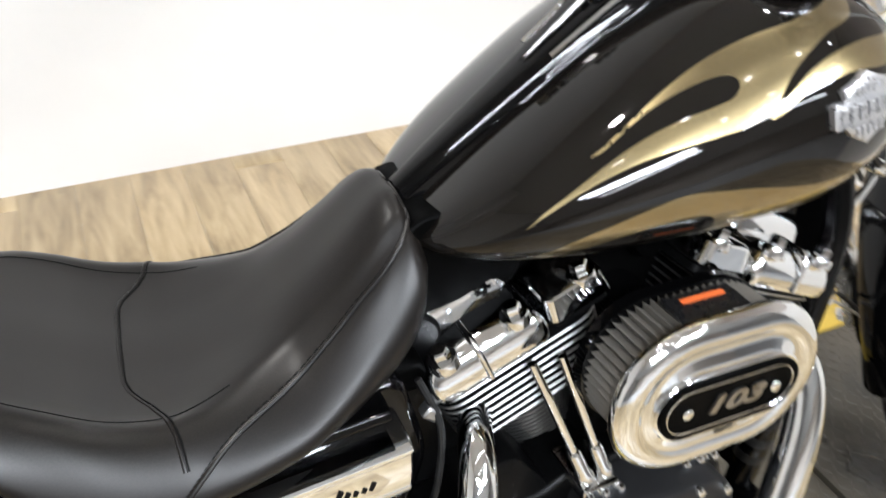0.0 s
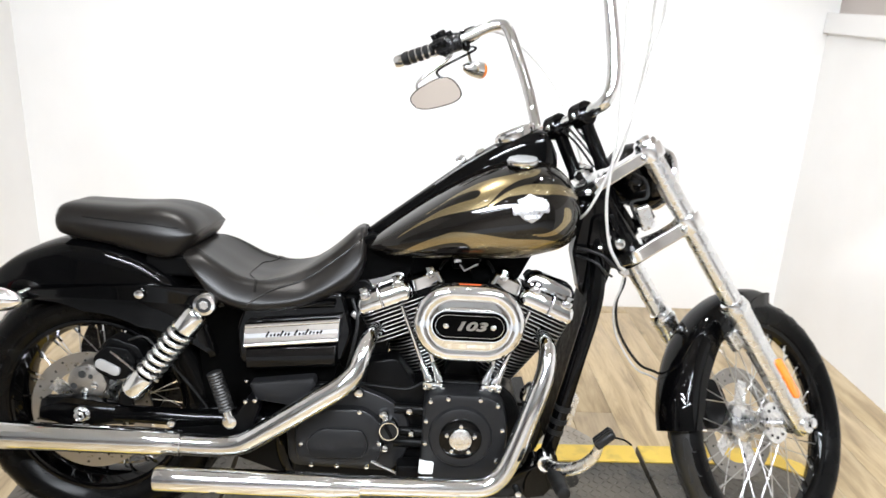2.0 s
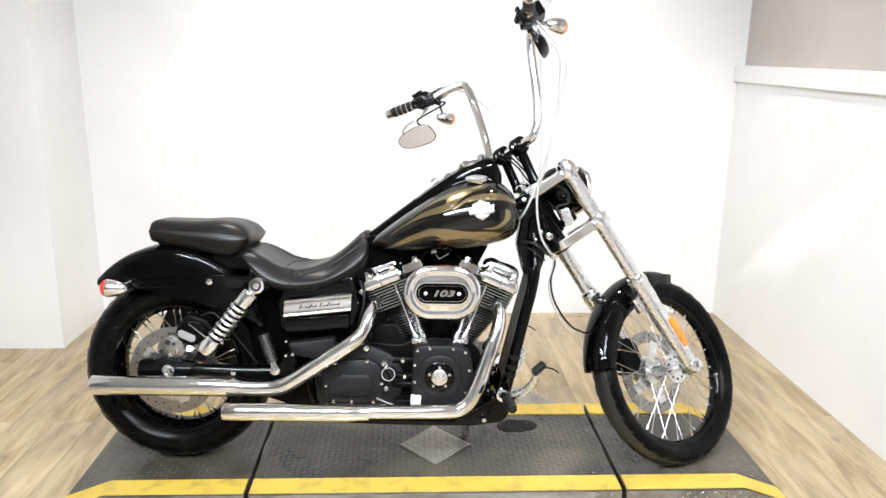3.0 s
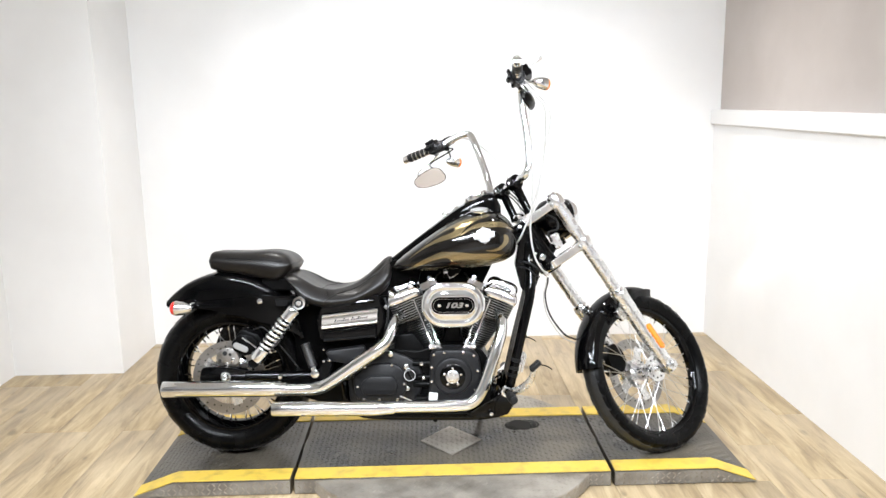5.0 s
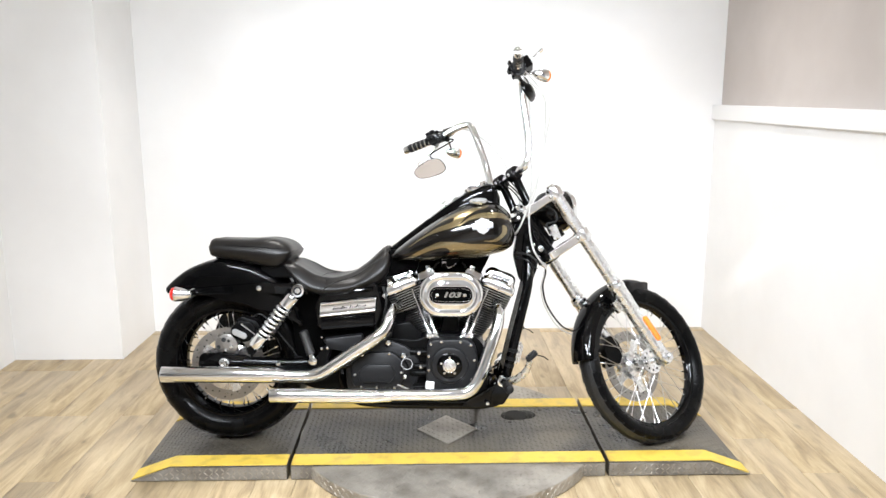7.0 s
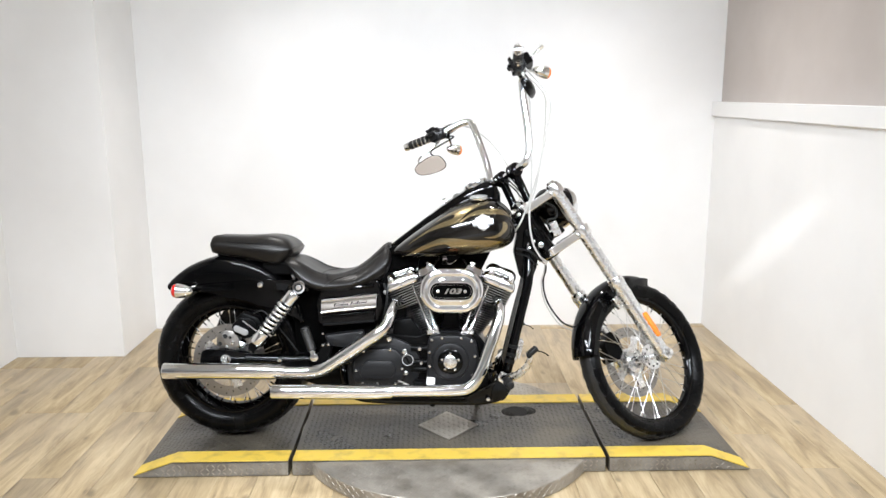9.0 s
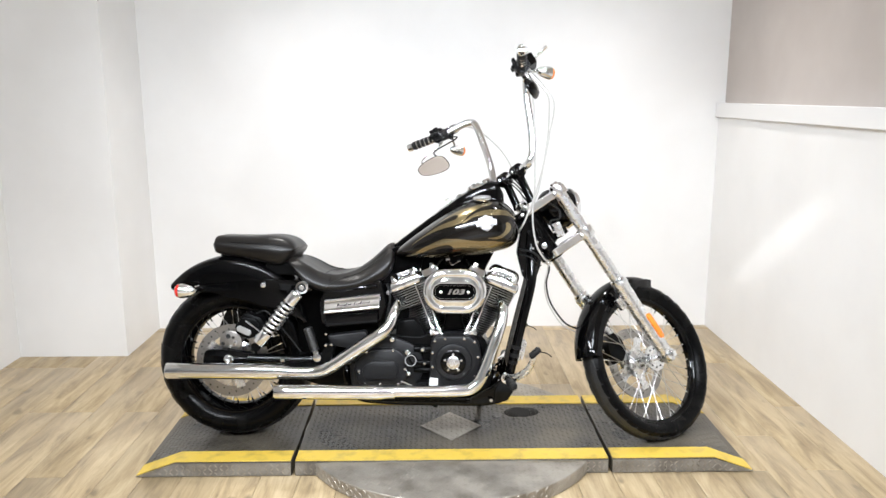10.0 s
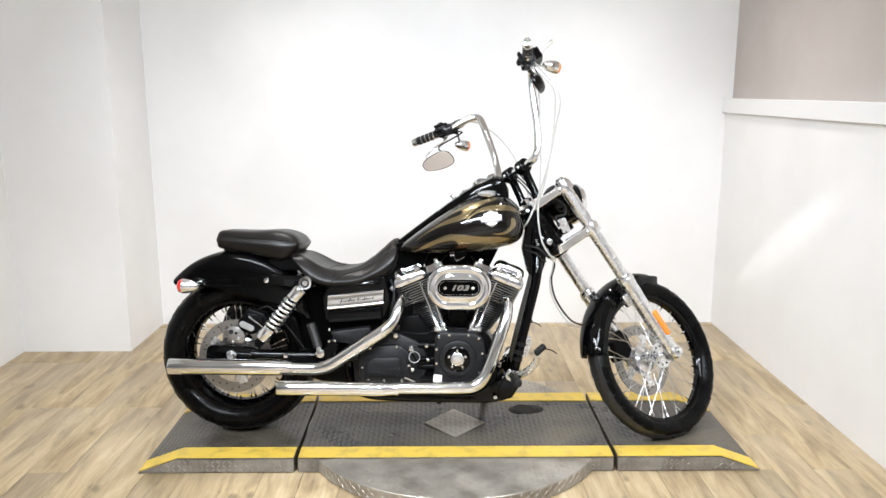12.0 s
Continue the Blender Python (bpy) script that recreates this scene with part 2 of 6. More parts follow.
def loft(rings, caps=True, closed=True, g=None):
    g = g or Geo()
    n, m = len(rings), len(rings[0])
    faces = []
    for i in range(n - 1):
        for j in range(m if closed else m - 1):
            k = (j + 1) % m
            faces.append((i * m + j, i * m + k, (i + 1) * m + k, (i + 1) * m + j))
    if caps:
        faces += [tuple(range(m))[::-1], tuple((n - 1) * m + j for j in range(m))]
    return g.put([p for r in rings for p in r], faces)


def tube(pts, r, seg=12, steps=1, caps=True, g=None):
    """A round bar along the points; r is one radius or one a point."""
    rad = r if isinstance(r, (list, tuple)) else [r] * len(pts)
    p = catmull(pts, steps)
    if len(p) != len(rad):
        rad = [float(np.interp(i / (len(p) - 1) * (len(rad) - 1), range(len(rad)), rad)) for i in range(len(p))]
    tan = [(p[min(i + 1, len(p) - 1)] - p[max(i - 1, 0)]).normalized() for i in range(len(p))]
    side = tan[0].orthogonal().normalized()
    rings = []
    for q, t, rr in zip(p, tan, rad):
        side = (side - t * side.dot(t)).normalized()
        up = t.cross(side)
        rings.append([q + rr * (side * math.cos(a) + up * math.sin(a)) for a in (2 * math.pi * k / seg for k in range(seg))])
    return loft(rings, caps, g=g)


def lathe(prof, c=(0, 0, 0), ax=(0, 0, 1), seg=32, g=None, caps=True):
    """A turned body: (radius, height) along ax from c."""
    ax, c = Vector(ax).normalized(), Vector(c)
    s = ax.orthogonal().normalized()
    u = ax.cross(s)
    rings = [[c + ax * h + max(r, 1e-5) * (s * math.cos(a) + u * math.sin(a)) for a in (2 * math.pi * k / seg for k in range(seg))] for r, h in prof]
    return loft(rings, caps, g=g)


def prism(outline, y0, y1, g=None, inset=0.0):
    """A plate with an outline in x and z, from y0 to y1; the outer face may be drawn in for a soft edge."""
    n = len(outline)
    cx, cz = sum(p[0] for p in outline) / n, sum(p[1] for p in outline) / n

    def ring(y, k):
        return [(cx + (x - cx) * k, y, cz + (z - cz) * k) for x, z in outline]
    if inset:
        s = 1 if y1 > y0 else -1
        size = max(abs(p[0] - cx) for p in outline)
        k = 1 - inset / size
        rings = [ring(y0, 1), ring(y1 - s * inset, 1), ring(y1 - s * inset * 0.3, 1 - (1 - k) * 0.3), ring(y1, k)]
    else:
        rings = [ring(y0, 1), ring(y1, 1)]
    return loft(rings, g=g)


def stadium(cx, cz, hl, hh, seg=10, tilt=0.0):
    pts = []
    for s, a0 in ((1, -90), (-1, 90)):
        for k in range(seg + 1):
            a = radians(a0 + 180 * k / seg)
            pts.append((s * (hl - hh) + hh * math.cos(a), hh * math.sin(a)))
    c, s = math.cos(tilt), math.sin(tilt)
    return [(cx + x * c - z * s, cz + x * s + z * c) for x, z in pts]


def rounded(pts, r, seg=4):
    """A polygon with its corners rounded."""
    out = []
    n = len(pts)
    for i in range(n):
        a, b, c = Vector(pts[i - 1]), Vector(pts[i]), Vector(pts[(i + 1) % n])
        u, w = (a - b), (c - b)
        d = min(r, u.length * 0.45, w.length * 0.45)
        p, q = b + u.normalized() * d, b + w.normalized() * d
        for k in range(seg + 1):
            t = k / seg
            out.append(tuple((1 - t) ** 2 * p + 2 * t * (1 - t) * b + t * t * q))
    return out


def box(c, s, g=None, turn=None):
    x, y, z = (k / 2 for k in s)
    v = [Vector((a, b, d)) for a in (-x, x) for b in (-y, y) for d in (-z, z)]
    if turn is not None:
        v = [turn @ p for p in v]
    g = g or Geo()
    return g.put([p + Vector(c) for p in v], [(0, 1, 3, 2), (4, 6, 7, 5), (0, 4, 5, 1), (2, 3, 7, 6), (0, 2, 6, 4), (1, 5, 7, 3)])


def mesh_of(name, g, material, sharp=38):
    me = bpy.data.meshes.new(name)
    me.from_pydata(g.v, [], g.f)
    bm = bmesh.new()
    bm.from_mesh(me)
    bmesh.ops.recalc_face_normals(bm, faces=bm.faces)
    bm.to_mesh(me)
    bm.free()
    me.materials.append(material)
    me.shade_smooth()
    me.set_sharp_from_angle(angle=radians(sharp))
    return me


def part(name, g, material, parent, label="", bevel=0.0, sharp=38, segs=2):
    """One mesh object, under a thing or a part."""
    ob = new(name, mesh_of(name, g, material, sharp))
    ob.parent = parent
    if label:
        ob["label"] = label
    if bevel:
        b = ob.modifiers.new("edge", "BEVEL")
        b.width, b.segments, b.limit_method, b.angle_limit = bevel, segs, "ANGLE", radians(40)
    return ob


def thing(name, g, material, label, category, kind="", bevel=0.0, group=""):
    return tagged(part(name, g, material, None, "", bevel), label, category, group, kind)


# ---- the room ----
FLOOR = -0.06
XL, XR, YB, YN, ZC = -2.37, 1.69, 1.65, -1.4, 3.1
XW, YF = 5.5, -8.0


def wall(name, x0, x1, y0, y1, z0, z1, material, label):
    return thing(name, box(((x0 + x1) / 2, (y0 + y1) / 2, (z0 + z1) / 2), (x1 - x0, y1 - y0, z1 - z0)), material, label, "wall", "structure")


wall("wall_back", -1.77, XR + 0.3, YB, YB + 0.12, FLOOR, ZC, WALL, "plain white painted drywall behind the motorcycle platform")
wall("wall_pillar", XL - 0.12, -1.77, 1.13, YB + 0.12, FLOOR, ZC, WALL, "white painted boxed-out wall section beside the back wall")
wall("wall_left", XL - 0.12, XL, YN, 1.13, FLOOR, ZC, WALL, "plain white painted side wall")
wall("wall_right", XR, XR + 0.3, YN, YB, FLOOR, 1.25, WALL, "white painted lower side wall under a capped ledge")
wall("wall_right_upper", XR + 0.035, XR + 0.3, YN, YB, 1.335, ZC, SHADED_TAUPE, "upper side wall set back above a ledge, its shade kept in a taupe tone")
wall("wall_showroom_near", -XW, XW, YF - 0.12, YF, FLOOR, ZC, FARWALL, "beige painted far wall of the showroom")
wall("wall_showroom_left", -XW - 0.12, -XW, YF, YN, FLOOR, ZC, DARKWALL, "grey painted side wall of the showroom")
wall("wall_showroom_right", XW, XW + 0.12, YF, YN, FLOOR, ZC, DARKWALL, "grey painted side wall of the showroom")
wall("wall_return_left", -XW, XL - 0.12, YN, YN + 0.12, FLOOR, ZC, DARKWALL, "grey painted return wall of the showroom")
wall("wall_return_right", XR + 0.3, XW, YN, YN + 0.12, FLOOR, ZC, DARKWALL, "grey painted return wall of the showroom")
thing("ceiling", box((0, (YF + YB) / 2, ZC + 0.05), (2 * XW + 0.3, YB - YF + 0.3, 0.1)), CEILING, "plain off-white painted ceiling", "ceiling", "structure")
thing("trim_ledge", box((XR + 0.14, (YN + YB) / 2, 1.2925), (0.324, YB - YN - 0.004, 0.085)), TRIM, "white painted ledge cap along the side wall", "trim", "structure", 0.004)
floor = thing("floor", box((0, (YF + YB) / 2, FLOOR - 0.0565), (2 * XW, YB - YF + 0.2, 0.1)), CONCRETE, "light oak vinyl planks laid over a grey concrete floor", "floor", "structure")

# ---- the platform on its turntable ----
SIDE = mat("dull_tread_plate", (0.3, 0.29, 0.28), 0.4, 0.7)
tinted(SIDE, grain(SIDE, 12, 0.12, 8, bump=0.05), (0.2, 0.19, 0.18), (0.36, 0.35, 0.33))
PX, PY0, PY1, RAMP = 1.2, -0.277, 0.352, 0.155
disc = thing("turntable_disc", lathe([(0.612, FLOOR + 0.001), (0.615, FLOOR + 0.004), (0.615, -0.008), (0.612, -0.005)], (0.022, 0.038, 0), seg=96), PLATE,
             "round bare steel tread-plate turntable under a motorcycle platform", "turntable")
deck = tagged(new("display_platform"), "low dark tread-plate display platform with yellow edge stripes", "platform")


def deck_section(x0, x1, ramp):
    """One third of the platform, whose outer end may slope to the floor."""
    prof = [(x0, FLOOR + 0.001), (x1, FLOOR + 0.001), (x1, 0.0), (x0, 0.0)]
    if ramp < 0:
        prof = [(x0, FLOOR + 0.001), (x1, FLOOR + 0.001), (x1, 0.0), (x0 + RAMP, 0.0), (x0, FLOOR + 0.004)]
    if ramp > 0:
        prof = [(x0, FLOOR + 0.001), (x1, FLOOR + 0.001), (x1, FLOOR + 0.004), (x1 - RAMP, 0.0), (x0, 0.0)]
    return prism(prof, PY0, PY1)


SEAMS = (-PX, -0.592, 0.638, PX)
for a, b, r in ((SEAMS[0], SEAMS[1] - 0.006, -1), (SEAMS[1] + 0.006, SEAMS[2] - 0.006, 0), (SEAMS[2] + 0.006, SEAMS[3], 1)):
    part("deck_plate", deck_section(a, b, r), DECK, deck, "worn dark tread plate", 0.003)


def top_z(x):
    e = PX - abs(x)
    return 0.0 if e > RAMP else FLOOR + 0.004 + (0.056) * max(e, 0) / RAMP


def strip(x0, x1, y0, y1, lift):
    xs = sorted({x0, x1, *[s * (PX - RAMP) for s in (-1, 1) if x0 < s * (PX - RAMP) < x1]})
    g = Geo()
    rings = [[(x, y0, top_z(x) - 0.001), (x, y1, top_z(x) - 0.001), (x, y1, top_z(x) + lift), (x, y0, top_z(x) + lift)] for x in xs]
    return loft(rings, g=g)


for a, b in ((SEAMS[0] + 0.004, SEAMS[1] - 0.009), (SEAMS[1] + 0.009, SEAMS[2] - 0.009), (SEAMS[2] + 0.009, SEAMS[3] - 0.004)):
    part("yellow_stripe", strip(a, b, PY0 + 0.002, PY0 + 0.085, 0.0042), YELLOW, deck, "worn yellow painted edge stripe")
    part("yellow_stripe", strip(a, b, PY1 - 0.09, PY1 - 0.002, 0.0042), YELLOW, deck, "worn yellow painted edge stripe")
    g = Geo()
    box(((a + b) / 2, PY0 - 0.003, FLOOR / 2), (b - a, 0.004, 0.052), g)
    zmax = [(top_z(x) - 0.004) for x in (a, b)]
    xs = sorted({a, b, *[s * (PX - RAMP) for s in (-1, 1) if a < s * (PX - RAMP) < b]})
    g = loft([[(x, PY0 - 0.005, FLOOR + 0.004), (x, PY0 - 0.001, FLOOR + 0.004), (x, PY0 - 0.001, max(FLOOR + 0.006, top_z(x) - 0.004)), (x, PY0 - 0.005, max(FLOOR + 0.006, top_z(x) - 0.004))] for x in xs])
    part("side_plate", g, SIDE, deck, "bare steel tread plate")

part("diamond_plate", prism([(0.0, -0.142), (0.128, 0), (0.0, 0.142), (-0.128, 0)], 0, 0.004).moved(lambda p: (p.x + 0.025, p.z + 0.027, p.y + 0.001)), PLATE, deck, "bare steel diamond inset")
g = Geo()
random.seed(5)
for k in range(9):
    cx, cy, r = 0.345 + random.uniform(-0.035, 0.035), 0.166 + random.uniform(-0.02, 0.02), random.uniform(0.018, 0.04)
    lathe([(r * 1.2, 0.0), (r * 1.15, 0.0012 + k * 0.00005)], (cx, cy, 0.0002), seg=18, g=g)
part("oil_stain", g, OIL, deck, "dark oil stain")


def lozenges(rows, g, a=0.0105, b=0.0026, h=0.0015):
    """Raised bars of tread plate: (place, long way, normal)."""
    for c, d, n in rows:
        c, d, n = Vector(c), Vector(d).normalized(), Vector(n)
        s = n.cross(d)
        v = [c - d * a, c + s * b, c + d * a, c - s * b, c - d * a * 0.6 + n * h, c + s * b * 0.5 + n * h, c + d * a * 0.6 + n * h, c - s * b * 0.5 + n * h]
        g.put(v, [(4, 5, 6, 7), (0, 1, 5, 4), (1, 2, 6, 5), (2, 3, 7, 6), (3, 0, 4, 7)])
    return g


def tread(x0, x1, y0, y1, step, keep, height):
    rows = []
    for i in range(int((x1 - x0) / step)):
        for j in range(int((y1 - y0) / step)):
            x, y = x0 + (i + 0.5) * step, y0 + (j + 0.5) * step
            if keep(x, y):
                z = height(x)
                d = (1, 1, (height(x + 0.01) - height(x - 0.01)) / 0.02) if (i + j) % 2 else (1, -1, (height(x + 0.01) - height(x - 0.01)) / 0.02)
                rows.append(((x, y, z), d, (0, 0, 1)))
    return rows


def in_diamond(x, y):
    return abs(x - 0.025) / 0.128 + abs(y - 0.027) / 0.142 < 0.95


def in_disc(x, y):
    return math.hypot(x - 0.022, y - 0.038) < 0.6 and (y < PY0 - 0.012 or y > PY1 + 0.012)


ST = 0.021
ob = part("tread_pattern", lozenges(tread(-PX + 0.02, PX - 0.02, PY0 + 0.09, PY1 - 0.095, ST, lambda x, y: not in_diamond(x, y) and min(abs(x - s) for s in SEAMS) > 0.012, top_z), Geo()), DECK, deck)
ob["kind"] = "stuff"
ob = part("tread_pattern", lozenges(tread(-0.15, 0.2, -0.13, 0.18, ST, lambda x, y: in_diamond(x, y), lambda x: 0.005), Geo()), PLATE, deck)
ob["kind"] = "stuff"
ob = part("tread_pattern", lozenges(tread(-0.62, 0.66, -0.62, 0.68, ST, in_disc, lambda x: -0.005), Geo()), PLATE, disc)
ob["kind"] = "stuff"
TS = 0.0215
rows = []
for i in range(int(2 * PX / TS)):
    for j in range(3):
        x, z = -PX + (i + 0.5) * TS, FLOOR + 0.013 + j * 0.0165
        if z < top_z(x) - 0.012 and min(abs(x - s) for s in SEAMS) > 0.016:
            rows.append(((x, PY0 - 0.005, z), (1, 0, 1) if (i + j) % 2 else (1, 0, -1), (0, -1, 0)))
ob = part("tread_pattern", lozenges(rows, Geo(), 0.0105, 0.003, 0.002), PLATE, deck)
ob["kind"] = "stuff"
rows = []
for i in range(184):
    a = 2 * math.pi * i / 184
    for j in range(3):
        n = Vector((math.cos(a), math.sin(a), 0))
        t = Vector((-n.y, n.x, 0))
        rows.append(((0.022 + 0.615 * n.x, 0.038 + 0.615 * n.y, FLOOR + 0.012 + j * 0.0165), t + Vector((0, 0, 1 if (i + j) % 2 else -1)), n))
ob = part("tread_pattern", lozenges(rows, Geo()), PLATE, disc)
ob["kind"] = "stuff"


# ---- the motorcycle: built upright (x ahead, y to its left), then leaned on its side stand ----
bike = tagged(new("motorcycle"), "black cruiser motorcycle with gold flame tank, leaning on side stand", "motorcycle")
bike.matrix_world = Matrix.Translation((0, -0.042, 0.0)) @ pose(0, 0, 0, 0, 0, -2.6) @ pose(0, 0, 0, -8.0, 0, 0)


def mirrored(g):
    h = Geo()
    return h.put([(x, -y, z) for x, y, z in g.v], [tuple(reversed(f)) for f in g.f])


def both(name, make, material, label="", bevel=0.0, parent=None):
    """The same part on the right and, mirrored, on the left."""
    a = part(name, make(), material, parent or bike, label, bevel)
    b = part(name, mirrored(make()), material, parent or bike, label, bevel)
    return a, b


def bolt(c, r, ax=(0, -1, 0), h=0.008, domed=True, g=None, seg=14):
    prof = [(r, 0), (r, h * 0.6), (r * 0.8, h * 0.9), (r * 0.45, h)] if domed else [(r * 1.15, 0), (r * 1.15, h * 0.25), (r, h * 0.25), (r, h), (r * 0.6, h), (r * 0.55, h * 0.6)]
    return lathe(prof, c, ax, seg, g)


# ---- wheels ----
def tyre_geo(c, ax, fwd, R, rim, w, seg=72):
    """A tyre about the axle at c: round tread and sidewalls."""
    prof = []
    for k in range(25):
        a = -math.pi * 0.62 + math.pi * 1.24 * k / 24
        y = w / 2 * math.sin(a) * (1.0 if abs(a) < math.pi / 2 else 1.0)
        mid = R - (R - rim) * 0.52
        r = mid + (R - mid) * math.cos(a) if math.cos(a) > 0 else mid + (mid - rim) * 1.55 * math.cos(a)
        prof.append((max(r, rim - 0.004), y))
    inner = [(rim - 0.004, w * 0.3), (rim - 0.004, -w * 0.3)]
    wall = lathe(prof[17:] + inner + prof[:8], c, ax, seg, caps=False)
    return wall, lathe(prof[7:18], c, ax, seg, caps=False)


def rim_geo(c, ax, rim, w, seg=72):
    h = w / 2
    prof = [(rim + 0.006, -h), (rim + 0.007, -h + 0.004), (rim - 0.006, -h + 0.008), (rim - 0.014, -h * 0.55), (rim - 0.02, -h * 0.3), (rim - 0.02, h * 0.3), (rim - 0.014, h * 0.55),
            (rim - 0.006, h - 0.008), (rim + 0.007, h - 0.004), (rim + 0.006, h), (rim, h), (rim - 0.003, h * 0.5), (rim - 0.006, 0), (rim - 0.003, -h * 0.5), (rim, -h), (rim + 0.006, -h)]
    return lathe(prof, c, ax, seg, caps=False)


def rotor_geo(c, ax, u, v, r0, r1, th):
    """A drilled brake disc: ring, five-arm carrier."""
    g = lathe([(r0, -th), (r1, -th), (r1, th), (r0, th), (r0, -th)], c, ax, 64, caps=False)
    return g


def carrier_geo(c, ax, u, v, r0, r1, th):
    c, ax, u, v = Vector(c), Vector(ax), Vector(u), Vector(v)
    g = Geo()
    for k in range(5):
        a0 = 2 * math.pi * k / 5
        ring = []
        for da, r in ((-0.42, r0), (-0.2, (r0 + r1) / 2), (-0.16, r1 + 0.006), (0.16, r1 + 0.006), (0.2, (r0 + r1) / 2), (0.42, r0)):
            ring.append((u * math.cos(a0 + da) + v * math.sin(a0 + da)) * r + c)
        loft([[p - ax * th for p in ring], [p + ax * th for p in ring]], g=g)
    lathe([(r0 * 0.6, -th * 1.3), (r0 * 1.05, -th * 1.3), (r0 * 1.05, th * 1.3), (r0 * 0.6, th * 1.3)], c, ax, 32, g)
    return g


def wheel(name, c, ax, fwd, R, rim, w, rimw, spokes, hub_w, hub_r, label, rotor_side, rotor_r, tread_cuts):
    c, ax, fwd = Vector(c), Vector(ax).normalized(), Vector(fwd)
    u = (fwd - ax * fwd.dot(ax)).normalized()
    v = ax.cross(u)
    root = tagged(new(name), label)
    root.parent = bike
    side, crown = tyre_geo(c, ax, u, R, rim, w)
    part("tyre", side, TYRE, root, "black rubber tyre")
    part("tread", crown, TREAD, root, "dusty black tread with cut grooves")
    part("rim", rim_geo(c, ax, rim, rimw), GLOSS, root, "gloss black rim")
    part("hub", lathe([(0.012, -hub_w), (hub_r, -hub_w), (hub_r, -hub_w + 0.006), (hub_r * 0.62, -hub_w + 0.016), (hub_r * 0.55, 0), (hub_r * 0.62, hub_w - 0.016), (hub_r, hub_w - 0.006), (hub_r, hub_w), (0.012, hub_w)], c, ax, 36), BRUSHED, root, "polished hub")
    for k in range(spokes):
        side = 1 if k % 2 else -1
        lean = 1 if (k // 2) % 2 else -1
        a = 2 * math.pi * k / spokes
        b = a + lean * radians(34)
        p = c + ax * side * (hub_w - 0.004) + (u * math.cos(b) + v * math.sin(b)) * hub_r * 0.9
        q = c + ax * side * rimw * 0.1 + (u * math.cos(a) + v * math.sin(a)) * (rim - 0.016)
        g = tube([p, q], 0.0014, 6)
        spoke = part("spoke", g, SPOKE, root)
        part("nipple", tube([q + (p - q).normalized() * 0.021, q - (p - q).normalized() * 0.003], 0.0036, 6), CHROME, spoke)
    for side in (1, -1):
        for k in range(10):
            a = 2 * math.pi * (k + 0.5) / 10
            part("flange_bolt", lathe([(0.0042, 0), (0.0042, 0.0016), (0.003, 0.002)], c + ax * side * hub_w + (u * math.cos(a) + v * math.sin(a)) * hub_r * 0.72, ax * side, 10), GAP, root)
    rc = c + ax * rotor_side
    part("brake_disc", rotor_geo(rc, ax, u, v, rotor_r * 0.72, rotor_r, 0.0025), STEEL, root, "brushed steel brake disc")
    part("disc_carrier", carrier_geo(rc, ax, u, v, rotor_r * 0.38, rotor_r * 0.74, 0.003), BRUSHED, root, "polished disc carrier")
    for k in range(30):
        g = Geo()
        a = 2 * math.pi * k / 30
        d = u * math.cos(a) + v * math.sin(a)
        s = 1 if rotor_side > 0 else -1
        for s in (1, -1):
            lathe([(0.0033, 0), (0.0033, 0.0004)], rc + d * rotor_r * (0.8 + 0.06 * (k % 3)) + ax * s * 0.0023, ax * s, 8, g)
        part("disc_hole", g, GAP, root)
    # tread cuts: dark bent grooves laid into the shoulders
    g = Geo()
    n = tread_cuts
    mid = R - (R - rim) * 0.52
    for k in range(n):
        for s in (1, -1):
            pts = []
            for j, (sa, da) in enumerate(((0.1, 0.02), (0.24, 0.0), (0.3, 0.3), (0.5, 0.36), (0.62, 0.12), (0.78, 0.1))):
                aa = 2 * math.pi * (k + (0.5 if s > 0 else 0)) / n + da * 2 * math.pi / n * 2.2
                th = s * sa * math.pi / 2 * 0.86
                r = mid + (R - mid) * math.cos(th) - 0.0012
                pts.append(c + ax * (w / 2 * math.sin(th)) * 1.002 + (u * math.cos(aa) + v * math.sin(aa)) * r)
            tube(pts, [0.0018, 0.0028, 0.0025, 0.0028, 0.0025, 0.0017], 4, 3, g=g)
    o = part("tread_groove", g, GAP, root)
    o["kind"] = "stuff"
    return root


REAR = Vector((-0.862, 0, 0.321))
rear = wheel("rear_wheel", REAR, (0, 1, 0), (1, 0, 0), 0.3205, 0.216, 0.176, 0.135, 40, 0.06, 0.05, "spoked rear wheel", -0.088, 0.148, 26)

# ---- swing arm, axle, rear brake ----
def swing():
    g = tube([(-0.30, -0.12, 0.335), (-0.42, -0.135, 0.335), (-0.6, -0.142, 0.336), (-0.78, -0.142, 0.34)], [0.026, 0.024, 0.021, 0.021], 12)
    prism(rounded([(-0.965, 0.318), (-0.955, 0.372), (-0.88, 0.378), (-0.76, 0.362), (-0.76, 0.316), (-0.88, 0.306)], 0.014), -0.128, -0.152, g, 0.004)
    return g


